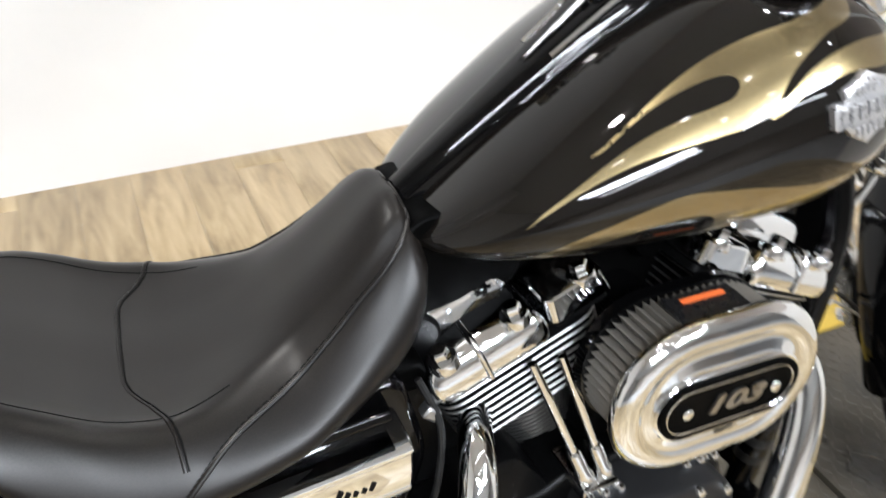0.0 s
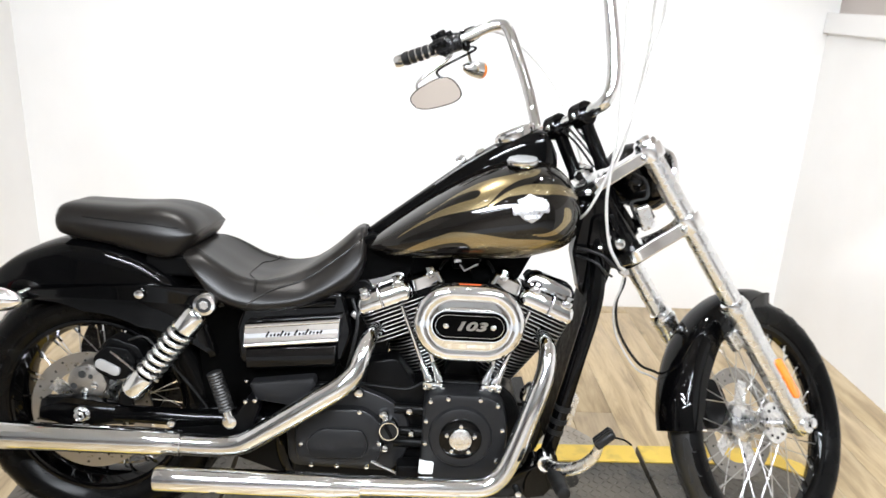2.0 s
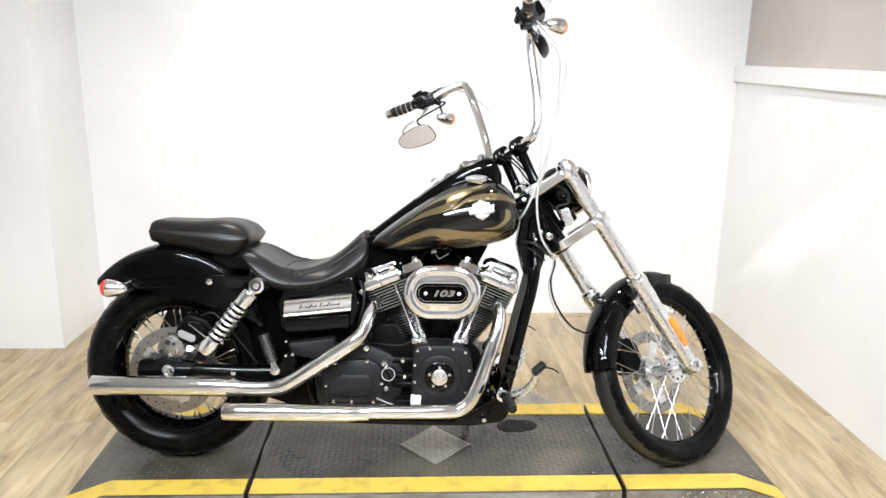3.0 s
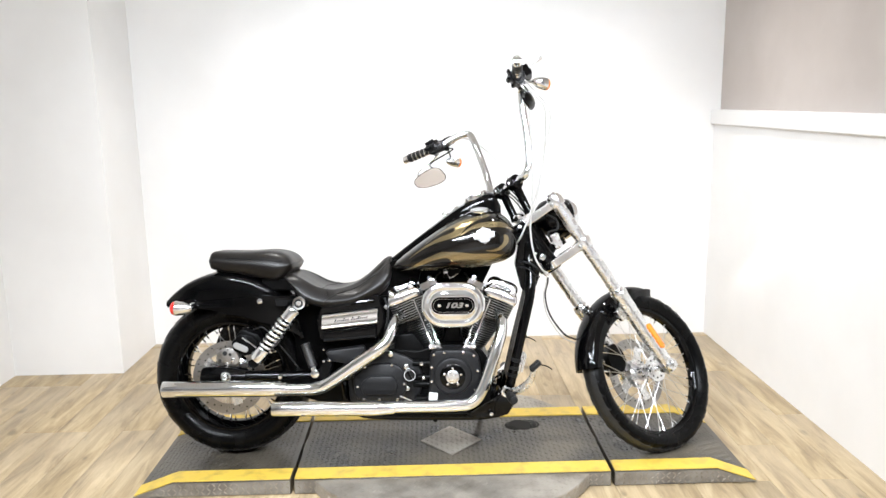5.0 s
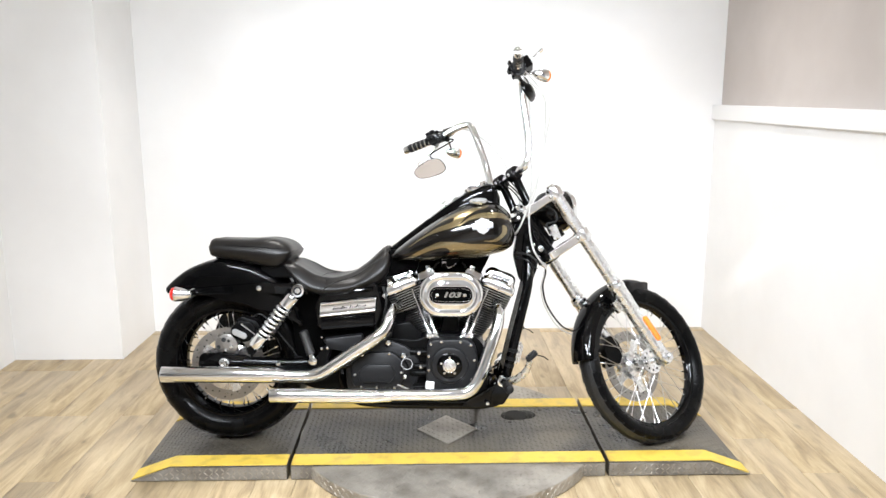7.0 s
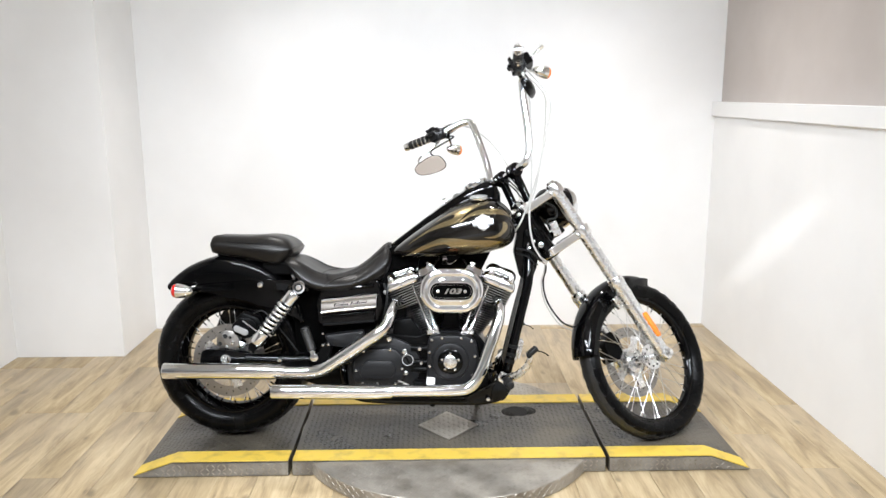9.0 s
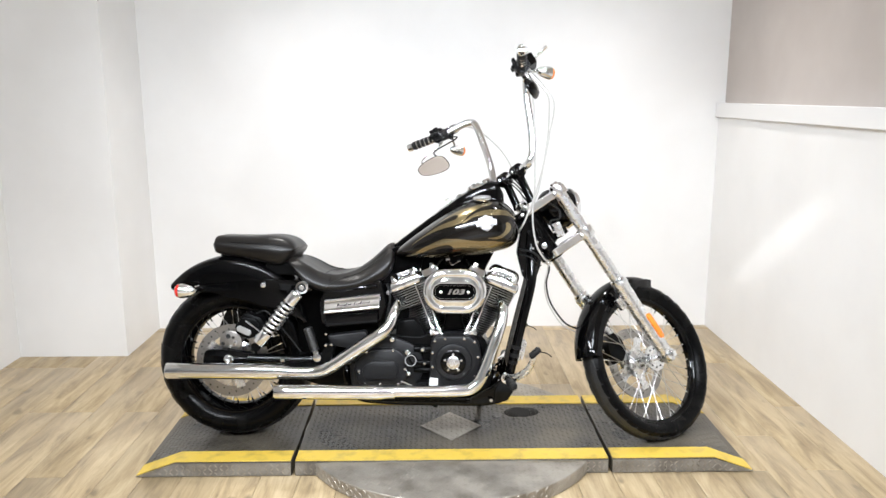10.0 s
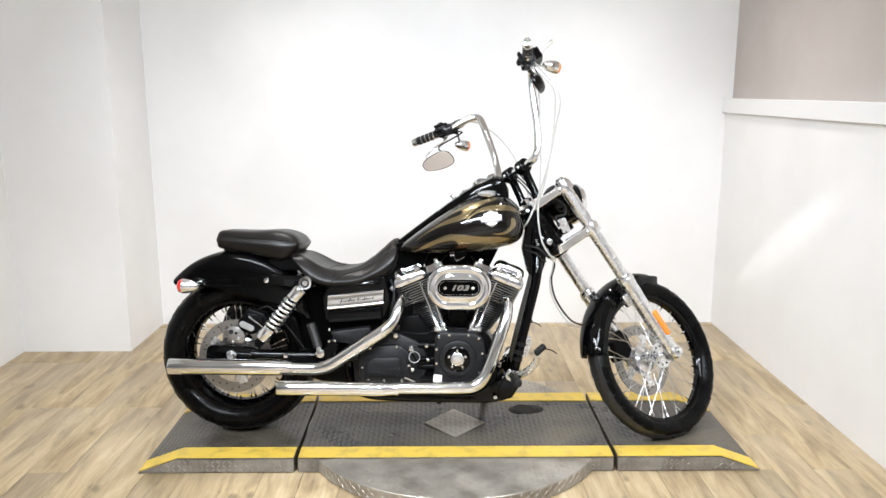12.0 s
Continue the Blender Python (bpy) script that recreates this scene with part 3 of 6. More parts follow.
both("swingarm", swing, GLOSS, "gloss black swing arm")
part("axle_nut", lathe([(0.011, 0), (0.017, 0.0), (0.017, 0.004), (0.0155, 0.004), (0.0155, 0.014), (0.012, 0.018), (0.009, 0.018), (0.008, 0.012)], REAR + Vector((0.004, -0.152, 0.016)), (0, -1, 0), 6), CHROME, bike, "hexagonal axle nut", 0.001)
part("axle_washer", lathe([(0.02, 0), (0.02, 0.004), (0.014, 0.004)], REAR + Vector((0.004, -0.151, 0.016)), (0, -1, 0), 24), CHROME, bike)
caliper = part("rear_caliper", prism(rounded([(-0.838, 0.472), (-0.806, 0.503), (-0.755, 0.498), (-0.733, 0.47), (-0.75, 0.425), (-0.79, 0.415), (-0.832, 0.438)], 0.01), -0.06, -0.136, inset=0.006), SATIN, bike, "black brake caliper")
part("caliper_insert", prism(stadium(-0.8, 0.451, 0.031, 0.012, tilt=radians(-24)), -0.136, -0.142, inset=0.002), SILVER, caliper, "oval polished insert")
bracket = part("caliper_bracket", prism(rounded([(-0.906, 0.4), (-0.895, 0.435), (-0.86, 0.449), (-0.825, 0.437), (-0.808, 0.4), (-0.825, 0.369), (-0.885, 0.366)], 0.012), -0.112, -0.124, inset=0.002), STEEL, bike, "cast grey caliper bracket")
for bx, bz, r in ((-0.889, 0.395, 0.008), (-0.868, 0.425, 0.0095), (-0.848, 0.42, 0.006)):
    part("bracket_hole", lathe([(r, 0), (r, 0.0006)], (bx, -0.1236, bz), (0, -1, 0), 16), GAP, bracket)
for bx, bz in ((-0.838, 0.398), (-0.862, 0.381)):
    part("bracket_bolt", bolt((bx, -0.123, bz), 0.0085, h=0.008), CHROME, bracket)
part("caliper_body", prism(rounded([(-0.83, 0.49), (-0.8, 0.52), (-0.735, 0.5), (-0.715, 0.462), (-0.735, 0.44), (-0.81, 0.46)], 0.01), -0.07, -0.122, inset=0.005), SATIN, caliper)
part("hose_union", lathe([(0.008, 0), (0.008, 0.006), (0.006, 0.009)], (-0.727, -0.128, 0.467), (0, -1, 0), 14), SATIN, caliper)
part("brake_hose", tube([(-0.75, -0.135, 0.52), (-0.71, -0.14, 0.53), (-0.67, -0.14, 0.49), (-0.63, -0.135, 0.44), (-0.6, -0.13, 0.40), (-0.57, -0.13, 0.36)], 0.0032, 8, 6), RUBBER, bike)
part("banjo_fitting", tube([(-0.79, -0.142, 0.492), (-0.735, -0.146, 0.45)], 0.0045, 8), CHROME, bike)
bolt_g = bolt((-0.744, -0.152, 0.392), 0.013, h=0.016)
part("shock_bolt", bolt_g, CHROME, bike, "chrome acorn bolt")

# drive pulley and belt guard on the left
part("drive_pulley", lathe([(0.05, 0), (0.11, 0.0), (0.115, 0.004), (0.115, 0.026), (0.11, 0.03), (0.05, 0.03)], REAR + Vector((0, 0.085, 0)), (0, 1, 0), 60), SATIN, bike, "black belt pulley")
g = Geo()
for s in (1, -1):
    loft([[(-0.866, 0.088, 0.324 + s * 0.117), (-0.866, 0.112, 0.324 + s * 0.117), (-0.866, 0.112, 0.324 + s * 0.121), (-0.866, 0.088, 0.324 + s * 0.121)],
          [(-0.3, 0.088, 0.335 + s * 0.06), (-0.3, 0.112, 0.335 + s * 0.06), (-0.3, 0.112, 0.335 + s * 0.064), (-0.3, 0.088, 0.335 + s * 0.064)]], g=g)
part("belt_guard", prism(rounded([(-0.99, 0.4), (-0.95, 0.5), (-0.8, 0.545), (-0.5, 0.47), (-0.46, 0.27), (-0.72, 0.215), (-0.86, 0.19), (-0.93, 0.25)], 0.03), 0.118, 0.124), PLASTIC, bike, "black belt guard")
part("drive_belt", g, RUBBER, bike, "black toothed drive belt")


# ---- shocks ----
def shock(side):
    top, low = Vector((-0.553, side * 0.192, 0.631)), Vector((-0.742, side * 0.172, 0.392))
    ax = (low - top).normalized()
    root = tagged(new("shock_absorber"), "chrome shock absorber with exposed coil spring")
    root.parent = bike
    out = Vector((0, side, 0))
    part("top_eye", lathe([(0.012, -0.03), (0.0245, -0.03), (0.027, -0.026), (0.027, 0.006), (0.024, 0.011), (0.016, 0.012), (0.014, 0.008)], top, out, 32), CHROME, root)
    part("eye_recess", lathe([(0.0172, 0.0105), (0.0172, 0.0128), (0.0115, 0.0128)], top, out, 28), GAP, root)
    part("top_bolt", lathe([(0.012, 0), (0.012, 0.012), (0.008, 0.015)], top, out, 6), BRUSHED, root)
    part("upper_cover", lathe([(0.012, 0.022), (0.024, 0.026), (0.0285, 0.034), (0.0285, 0.077), (0.026, 0.08), (0.01, 0.08)], top, ax, 36), CHROME, root, "chrome upper cover")
    part("lower_cover", lathe([(0.01, 0.226), (0.0275, 0.226), (0.0295, 0.23), (0.0295, 0.278), (0.0275, 0.283), (0.012, 0.284)], top, ax, 36), CHROME, root, "chrome lower cover")
    part("damper_rod", lathe([(0.014, 0.085), (0.014, 0.225)], top, ax, 20), GLOSS, root)
    s = ax.orthogonal().normalized()
    u = ax.cross(s)
    turns, n = 7.6, 230
    pts = []
    for k in range(n + 1):
        a = 2 * math.pi * turns * k / n
        pts.append(top + ax * (0.078 + 0.15 * k / n) + (s * math.cos(a) + u * math.sin(a)) * 0.0246)
    part("coil_spring", tube(pts, 0.0062, 10), SLIDER, root, "bright coil spring")
    part("lower_eye", lathe([(0.01, -0.02), (0.018, -0.02), (0.018, 0.01), (0.01, 0.01)], low + ax * -0.002, out, 20), SATIN, root)
    return root


shock(-1)
shock(1)


# ---- rear fender ----
def fender_geo(c, a0, a1, r_of, low_of, half_of, n=40, th=0.003, crown=0.02, place=None):
    """A bent sheet over a wheel: crown, shoulders and skirts, with thickness. Angles in degrees from ahead, over the top."""
    rings = []
    for i in range(n + 1):
        a = a0 + (a1 - a0) * i / n
        r, lo, h = r_of(a), low_of(a), half_of(a)
        prof = [(lo, -h), (lo + (r - lo) * 0.35, -h * 1.0), (r - crown * 1.6, -h * 0.985), (r - crown * 0.85, -h * 0.93), (r - crown * 0.35, -h * 0.74), (r - crown * 0.08, -h * 0.4), (r, 0)]
        prof = prof + [(q, -y) for q, y in reversed(prof[:-1])]
        inner = [(q - th * (0.3 if k in (0, 12) else 1), y * (1 - th / h)) for k, (q, y) in enumerate(prof)]
        ring = prof + inner[::-1]
        d = (math.cos(radians(a)), math.sin(radians(a)))
        rings.append([(c[0] + d[0] * q, y, c[1] + d[1] * q) for q, y in ring])
    g = loft(rings)
    return g


def rear_low(a):
    return float(np.interp(a, (28, 40, 60, 90, 112, 124, 129), (0.345, 0.31, 0.262, 0.258, 0.302, 0.356, 0.37)))


def rear_r(a):
    return float(np.interp(a, (28, 45, 70, 95, 115, 138), (0.37, 0.398, 0.42, 0.428, 0.418, 0.394)))


rear_fender = part("rear_fender", fender_geo((REAR.x, REAR.z), 28, 129, rear_r, rear_low, lambda a: float(np.interp(a, (28, 60, 110, 138), (0.122, 0.124, 0.118, 0.105)))), GLOSS, bike, "gloss black bobbed rear fender", sharp=50)
both("fender_strut", lambda: prism(rounded([(-1.0, 0.607), (-0.98, 0.632), (-0.72, 0.655), (-0.54, 0.652), (-0.52, 0.61), (-0.7, 0.615)], 0.012), -0.126, -0.141, inset=0.003), GLOSS, "gloss black fender strut")
both("strut_bolt", lambda: bolt((-0.717, -0.141, 0.635), 0.0125, h=0.014, seg=20), CHROME, "domed chrome bolt")
both("strut_screw", lambda: bolt((-0.985, -0.139, 0.62), 0.007), SATIN)


def signal(c, d, up, lens, lens_label, stalk, name="turn_signal", k=1.0):
    """A chrome bullet lamp at c, whose lens looks along d."""
    root = tagged(new(name), "chrome bullet turn signal with " + lens_label)
    root.parent = bike
    c, d = Vector(c), Vector(d).normalized()
    part("shell", lathe([(r * k, h * k) for r, h in ((0.004, -0.062), (0.012, -0.056), (0.02, -0.043), (0.0265, -0.024), (0.029, -0.002), (0.0295, 0.006), (0.027, 0.008))], c, d, 28), CHROME, root)
    part("lens", lathe([(r * k, h * k) for r, h in ((0.0272, 0.004), (0.0275, 0.01), (0.025, 0.018), (0.018, 0.024), (0.006, 0.027))], c, d, 28), lens, root, lens_label)
    part("stalk", tube([c - d * 0.02, Vector(stalk)], 0.0065, 10), CHROME, root)
    return root


for s in (-1, 1):
    signal((-1.04, s * 0.158, 0.611), (-1, 0, 0.02), None, RED, "red lens", (-0.985, s * 0.12, 0.626))

# ---- seat ----
def seat_rings(xs, top, low, wide, roundness, n_x=46, dish=0.002):
    rings = []
    x0, x1 = xs[0], xs[-1]
    for i in range(n_x + 1):
        x = x0 + (x1 - x0) * i / n_x
        t, b, w = curve1(xs, top, x), curve1(xs, low, x), curve1(xs, wide, x)
        h = t - b
        k = roundness * float(np.interp(x, (-0.47, -0.3), (0, 1)))
        half = [(0.0, t - dish), (0.3, t - dish * 0.6 - h * 0.02 * k), (0.58, t - h * (0.03 + 0.07 * k)), (0.77, t - h * (0.12 + 0.11 * k)), (0.9, t - h * (0.29 + 0.12 * k)), (0.98, t - h * (0.48 + 0.1 * k)), (1.0, t - h * (0.62 + 0.05 * k)), (0.97, t - h * 0.8), (0.89, b), (0.78, b - 0.006), (0.4, b - 0.006)]
        pts = catmull([(0, y * w, z) for y, z in half], 3)
        right = [(x, -p.y, p.z) for p in pts]
        ring = right + [(x, -y, z) for x, y, z in reversed(right[1:])]
        rings.append(ring)
    return rings


def saddle_rings(xs, top, low, wide, n_x=46):
    """The driver seat: a dished middle between two ridges, sloping flanks, a skirt below."""
    rings = []
    for i in range(n_x + 1):
        x = xs[0] + (xs[-1] - xs[0]) * i / n_x
        t, b, w = curve1(xs, top, x), curve1(xs, low, x), curve1(xs, wide, x)
        h = t - b
        d = 0.014 * float(np.interp(x, (-0.6, -0.52, -0.44, -0.38, -0.33), (0.3, 1, 1, 0.5, 0.0)))
        k = 0.06 * h * float(np.interp(x, (-0.4, -0.3), (0, 1)))
        nose = [(0.0, t - d), (0.25, t - d * 0.85), (0.42, t - d * 0.35 - 0.01 * h - k * 0.7), (0.52, t - 0.045 * h - k), (0.62, t - 0.15 * h - k), (0.74, t - 0.3 * h), (0.86, t - 0.45 * h), (0.955, t - 0.61 * h), (1.0, t - 0.76 * h), (0.975, t - 0.9 * h), (0.9, b), (0.78, b - 0.006), (0.4, b - 0.006)]
        rear = [(0.0, t - d), (0.25, t - d), (0.48, t - d * 0.8), (0.64, t - d * 0.5), (0.735, t - 0.03 * h), (0.83, t - 0.12 * h), (0.905, t - 0.3 * h), (0.965, t - 0.52 * h), (1.0, t - 0.72 * h), (0.985, t - 0.88 * h), (0.92, b), (0.8, b - 0.006), (0.4, b - 0.006)]
        q = float(np.interp(x, (-0.618, -0.57, -0.45, -0.34), (0.5, 1, 1, 0)))
        half = [(a[0] + (c[0] - a[0]) * q, a[1] + (c[1] - a[1]) * q) for a, c in zip(nose, rear)]
        pts = catmull([(0, y * w, z) for y, z in half], 3)[:-3]
        right = [(x, -p.y, p.z) for p in pts]
        rings.append(right + [(x, -y, z) for x, y, z in reversed(right[1:])])
    return rings


SX = (-0.618, -0.59, -0.545, -0.49, -0.43, -0.36, -0.31, -0.27, -0.24, -0.222, -0.211, -0.205)
S_TOP = (0.744, 0.739, 0.719, 0.691, 0.681, 0.696, 0.725, 0.759, 0.787, 0.797, 0.793, 0.774)
S_LOW = (0.722, 0.69, 0.642, 0.62, 0.616, 0.622, 0.634, 0.648, 0.664, 0.684, 0.706, 0.733)
S_WIDE = (0.14, 0.163, 0.182, 0.19, 0.187, 0.174, 0.157, 0.139, 0.125, 0.114, 0.104, 0.09)
rings = saddle_rings(SX, S_TOP, S_LOW, S_WIDE)
seat = part("seat", loft(rings), LEATHER, bike, "sculpted black vinyl driver seat with stitched seams", sharp=60)


def seam(rings, j, i0, i1, r=0.0016, lift=0.0006):
    return tube([Vector(rings[i][j]) + Vector((0, 0, lift)) for i in range(i0, i1)], r, 6)


m_ring = len(rings[0])
def on_seat(x, j, side):
    """A point of the seat's skin at length x and ring step j, on the right (-1) or left (1) side."""
    q = (x - SX[0]) / (SX[-1] - SX[0]) * 46
    i, a = min(int(q), 45), int(j)
    row = [Vector(rings[n][a]).lerp(Vector(rings[n][a + 1]), j - a) for n in (i, i + 1)]
    p = row[0].lerp(row[1], q - i)
    return Vector((p.x, p.y * -side, p.z))


# side seams that sweep from the nose down to the lower edge, each with a row of stitches
for s in (-1, 1):
    way = catmull([Vector((x, j * 0.01, 0)) for x, j in ((-0.462, 25), (-0.435, 20.5), (-0.4, 17), (-0.34, 15), (-0.285, 14), (-0.245, 14.2), (-0.222, 13), (-0.2125, 10.5), (-0.2105, 7), (-0.213, 3.5), (-0.214, 0.2))], 8)
    run = [(p.x, max(p.y * 100, 1.1)) for p in way]
    part("side_seam", tube([on_seat(x, j, s) + Vector((0, 0, 0.0002)) for x, j in run], 0.0008, 6), SEATLINE, seat)
    part("side_piping", tube([on_seat(x, j - 0.45, s) - Vector((0, 0, 0.0008)) for x, j in run], 0.0026, 8), LEATHER, seat)
    g = Geo()
    for n in range(1, len(run) - 1):
        a, b = on_seat(run[n][0], run[n][1] - 1.0, s), on_seat(run[n + 1][0], run[n + 1][1] - 1.0, s)
        tube([a.lerp(b, 0.15), a.lerp(b, 0.75)], 0.0007, 5, g=g)
    part("stitch_row", g, SEATLINE, seat)
    # thin dark line that draws the shade in the crease between dish and bolster
    part("bolster_shade_line", tube([on_seat(x, j, s) for x, j in zip(np.linspace(-0.596, -0.4, 30), np.linspace(10.6, 9.4, 30))], 0.0007, 6), SEATLINE, seat)
# cross seam that wanders over the seat
cross = []
for j in list(range(m_ring - 19, m_ring)) + list(range(0, 20)):
    jj = j if j < m_ring / 2 else m_ring - j
    u = abs(rings[20][jj][1])
    side = 1 if j < m_ring / 2 else -1
    want = float(np.interp(u, (0, 0.06, 0.08, 0.1, 0.12, 0.15, 0.19), (-0.485, -0.484, -0.478, -0.464, -0.454, -0.447, -0.444)))
    xx = (want - SX[0]) / (SX[-1] - SX[0]) * 46
    i = int(xx)
    f = xx - i
    cross.append(Vector(rings[i][j]).lerp(Vector(rings[i + 1][j]), f) + Vector((0, 0, 0.0004)))
part("cross_seam", tube(cross, 0.0008, 6), SEATLINE, seat)
part("cross_piping", tube([p + Vector((-0.0032, 0, -0.0006)) for p in cross], 0.002, 8), LEATHER, seat)

PX_ = (-0.937, -0.932, -0.918, -0.86, -0.78, -0.705, -0.655, -0.622, -0.606, -0.598, -0.594)
P_TOP = (0.803, 0.817, 0.829, 0.829, 0.828, 0.832, 0.827, 0.815, 0.803, 0.793, 0.784)
P_LOW = (0.783, 0.771, 0.762, 0.752, 0.742, 0.726, 0.722, 0.738, 0.755, 0.763, 0.77)
P_WIDE = (0.08, 0.094, 0.104, 0.115, 0.126, 0.135, 0.138, 0.135, 0.13, 0.125, 0.12)
rings = seat_rings(PX_, P_TOP, P_LOW, P_WIDE, 0, 36, 0.002)
pillion = part("pillion_seat", loft(rings), LEATHER, bike, "black vinyl passenger pillion over the fender", sharp=60)
m_ring = len(rings[0])
for j in (13, m_ring - 13):
    part("welt_seam", seam(rings, j, 8, len(rings) - 4, 0.0012), SEATLINE, pillion)
part("seat_pan", loft([[(x, y, z) for y, z in ((-w, 0.67), (w, 0.67), (w, zt), (-w, zt))] for x, w, zt in ((-0.72, 0.1, 0.735), (-0.62, 0.105, 0.718), (-0.56, 0.1, 0.685))]), SATIN, bike, "black seat pan", 0.006)
part("pillion_base", loft([[(x, s * w, z) for s, z in ((-1, zl), (1, zl), (1, zl - 0.03), (-1, zl - 0.03))] for x, w, zl in ((-0.91, 0.07, 0.775), (-0.78, 0.09, 0.757), (-0.62, 0.1, 0.742))]), PLASTIC, bike)

TANK_X = (-0.208, -0.185, -0.13, -0.06, 0.01, 0.08, 0.15, 0.21, 0.25, 0.284, 0.299)
TANK_TOP = (0.764, 0.785, 0.829, 0.88, 0.927, 0.965, 0.984, 0.978, 0.955, 0.915, 0.872)
TANK_LOW = (0.748, 0.744, 0.740, 0.740, 0.744, 0.749, 0.754, 0.768, 0.780, 0.806, 0.850)
TANK_WIDE = (0.064, 0.102, 0.145, 0.175, 0.196, 0.209, 0.215, 0.205, 0.180, 0.128, 0.030)
TANK_MID = (0.758, 0.764, 0.784, 0.806, 0.827, 0.846, 0.862, 0.868, 0.866, 0.862, 0.861)


def tank_point(x, a):
    """A point of the tank's skin at length x; a runs from the bottom seam (-90) over the side (0) to the spine (90), in degrees, on the right side."""
    return tank_skin(x, [curve1(TANK_X, k, x) for k in (TANK_TOP, TANK_LOW, TANK_WIDE, TANK_MID)], a)


# ---- tank ----
FLAME_UPPER = ((-0.092, 38), (-0.063, 41), (-0.032, 46), (-0.002, 50), (0.028, 52), (0.058, 52), (0.088, 51), (0.117, 50), (0.149, 52), (0.173, 56), (0.186, 54), (0.17, 45), (0.137, 41), (0.112, 36), (0.093, 31), (0.075, 23), (0.061, 20),
    (0.035, 20), (-0.005, 23), (-0.034, 25), (-0.063, 25), (-0.093, 22), (-0.117, 16), (-0.133, 9), (-0.117, 19), (-0.093, 26), (-0.063, 32), (-0.034, 35), (-0.005, 35), (0.03, 33), (0.044, 33), (0.052, 37), (0.047, 42), (0.029, 45), (-0.003, 46), (-0.033, 44), (-0.063, 39))
FLAME_FRONT = ((0.065, 18), (0.081, 23), (0.093, 26), (0.11, 30), (0.134, 33), (0.173, 35), (0.202, 36), (0.235, 40), (0.265, 44), (0.28, 36), (0.262, 30), (0.232, 26), (0.205, 24), (0.184, 23), (0.151, 24), (0.133, 24), (0.11, 24), (0.092, 21), (0.075, 18))
FLAME_LOWER = ((-0.185, -62), (-0.15, -43), (-0.119, -28), (-0.089, -13), (-0.059, -6), (-0.03, -2), (-0.001, -1), (0.029, -5), (0.06, -10), (0.092, -16), (0.124, -21), (0.158, -24), (0.194, -28), (0.23, -36), (0.262, -42), (0.272, -56), (0.23, -74), (0.14, -78), (0.05, -78),
    (-0.02, -76), (-0.07, -70), (-0.115, -62), (-0.083, -52), (-0.052, -47), (-0.02, -46), (0.025, -44), (0.034, -37), (0.034, -28), (0.022, -20), (0.003, -17), (-0.027, -17), (-0.057, -21), (-0.087, -29), (-0.117, -42), (-0.15, -56))
FLAME_TIP = ((0.152, -16), (0.187, -19), (0.211, -17), (0.23, -9), (0.237, 0), (0.238, 11), (0.254, 9), (0.256, -4), (0.24, -15), (0.219, -23), (0.19, -23))


def flame_distance(x, s):
    """The distance of points (arrays) to the flames' edge, positive inside, in the plane of length and girth."""
    best = np.full(x.shape, -1.0)
    for poly in (FLAME_UPPER, FLAME_FRONT, FLAME_LOWER, FLAME_TIP):
        pts = [p for p in catmull([(a, b * 0.0031, 0) for a, b in poly + poly[:1]], 5)]
        q = np.array([(p.x, p.y) for p in pts])
        d = np.full(x.shape, 1e9)
        inside = np.zeros(x.shape, bool)
        for (ax, ay), (bx, by) in zip(q[:-1], q[1:]):
            ux, uy = bx - ax, by - ay
            t = np.clip(((x - ax) * ux + (s - ay) * uy) / (ux * ux + uy * uy + 1e-12), 0, 1)
            d = np.minimum(d, np.hypot(x - ax - t * ux, s - ay - t * uy))
            cond = (ay > s) != (by > s)
            xc = ax + (s - ay) * ux / (uy if abs(uy) > 1e-12 else 1e-12)
            inside ^= cond & (x < xc)
        best = np.maximum(best, np.where(inside, d, -d))
    return best


NX, NA = 150, 76
tank_x = [TANK_X[0] + (TANK_X[-1] - TANK_X[0]) * (0.5 - 0.5 * math.cos(math.pi * i / NX)) * 0.999 + 0.0002 for i in range(NX + 1)]
half_a = [-90 + 180 * j / NA for j in range(NA + 1)]
profiles = [[curve1(TANK_X, k, x) for k in (TANK_TOP, TANK_LOW, TANK_WIDE, TANK_MID)] for x in tank_x]


def tank_skin(x, prof, a):
    top, low, wide, mid = prof
    c, s = max(math.cos(radians(a)), 0.0), math.sin(radians(a))
    y = wide * c ** (0.75 if s > 0 else 0.4)
    return (x, -y, mid + (top - mid) * s ** 0.95 if s > 0 else mid - (mid - low) * (-s) ** 0.9)


rings, fx, fs = [], [], []
for x, prof in zip(tank_x, profiles):
    right = [tank_skin(x, prof, a) for a in half_a]
    rings.append(right + [(p[0], -p[1], p[2]) for p in reversed(right[1:-1])])
    fx += [x] * (2 * NA)
    fs += [a * 0.0031 for a in half_a] + [a * 0.0031 for a in reversed(half_a[1:-1])]
tank = part("fuel_tank", loft(rings), FLAME, bike, "gloss black fuel tank with metallic gold flames", sharp=60)
dist = flame_distance(np.array(fx), np.array(fs)).astype(np.float32)
corner = np.zeros(len(tank.data.loops), np.int32)
tank.data.loops.foreach_get("vertex_index", corner)
layer = tank.data.uv_layers.new(name="flame")
layer.data.foreach_set("uv", np.stack([dist[corner], np.zeros(len(corner), np.float32)], 1).ravel())


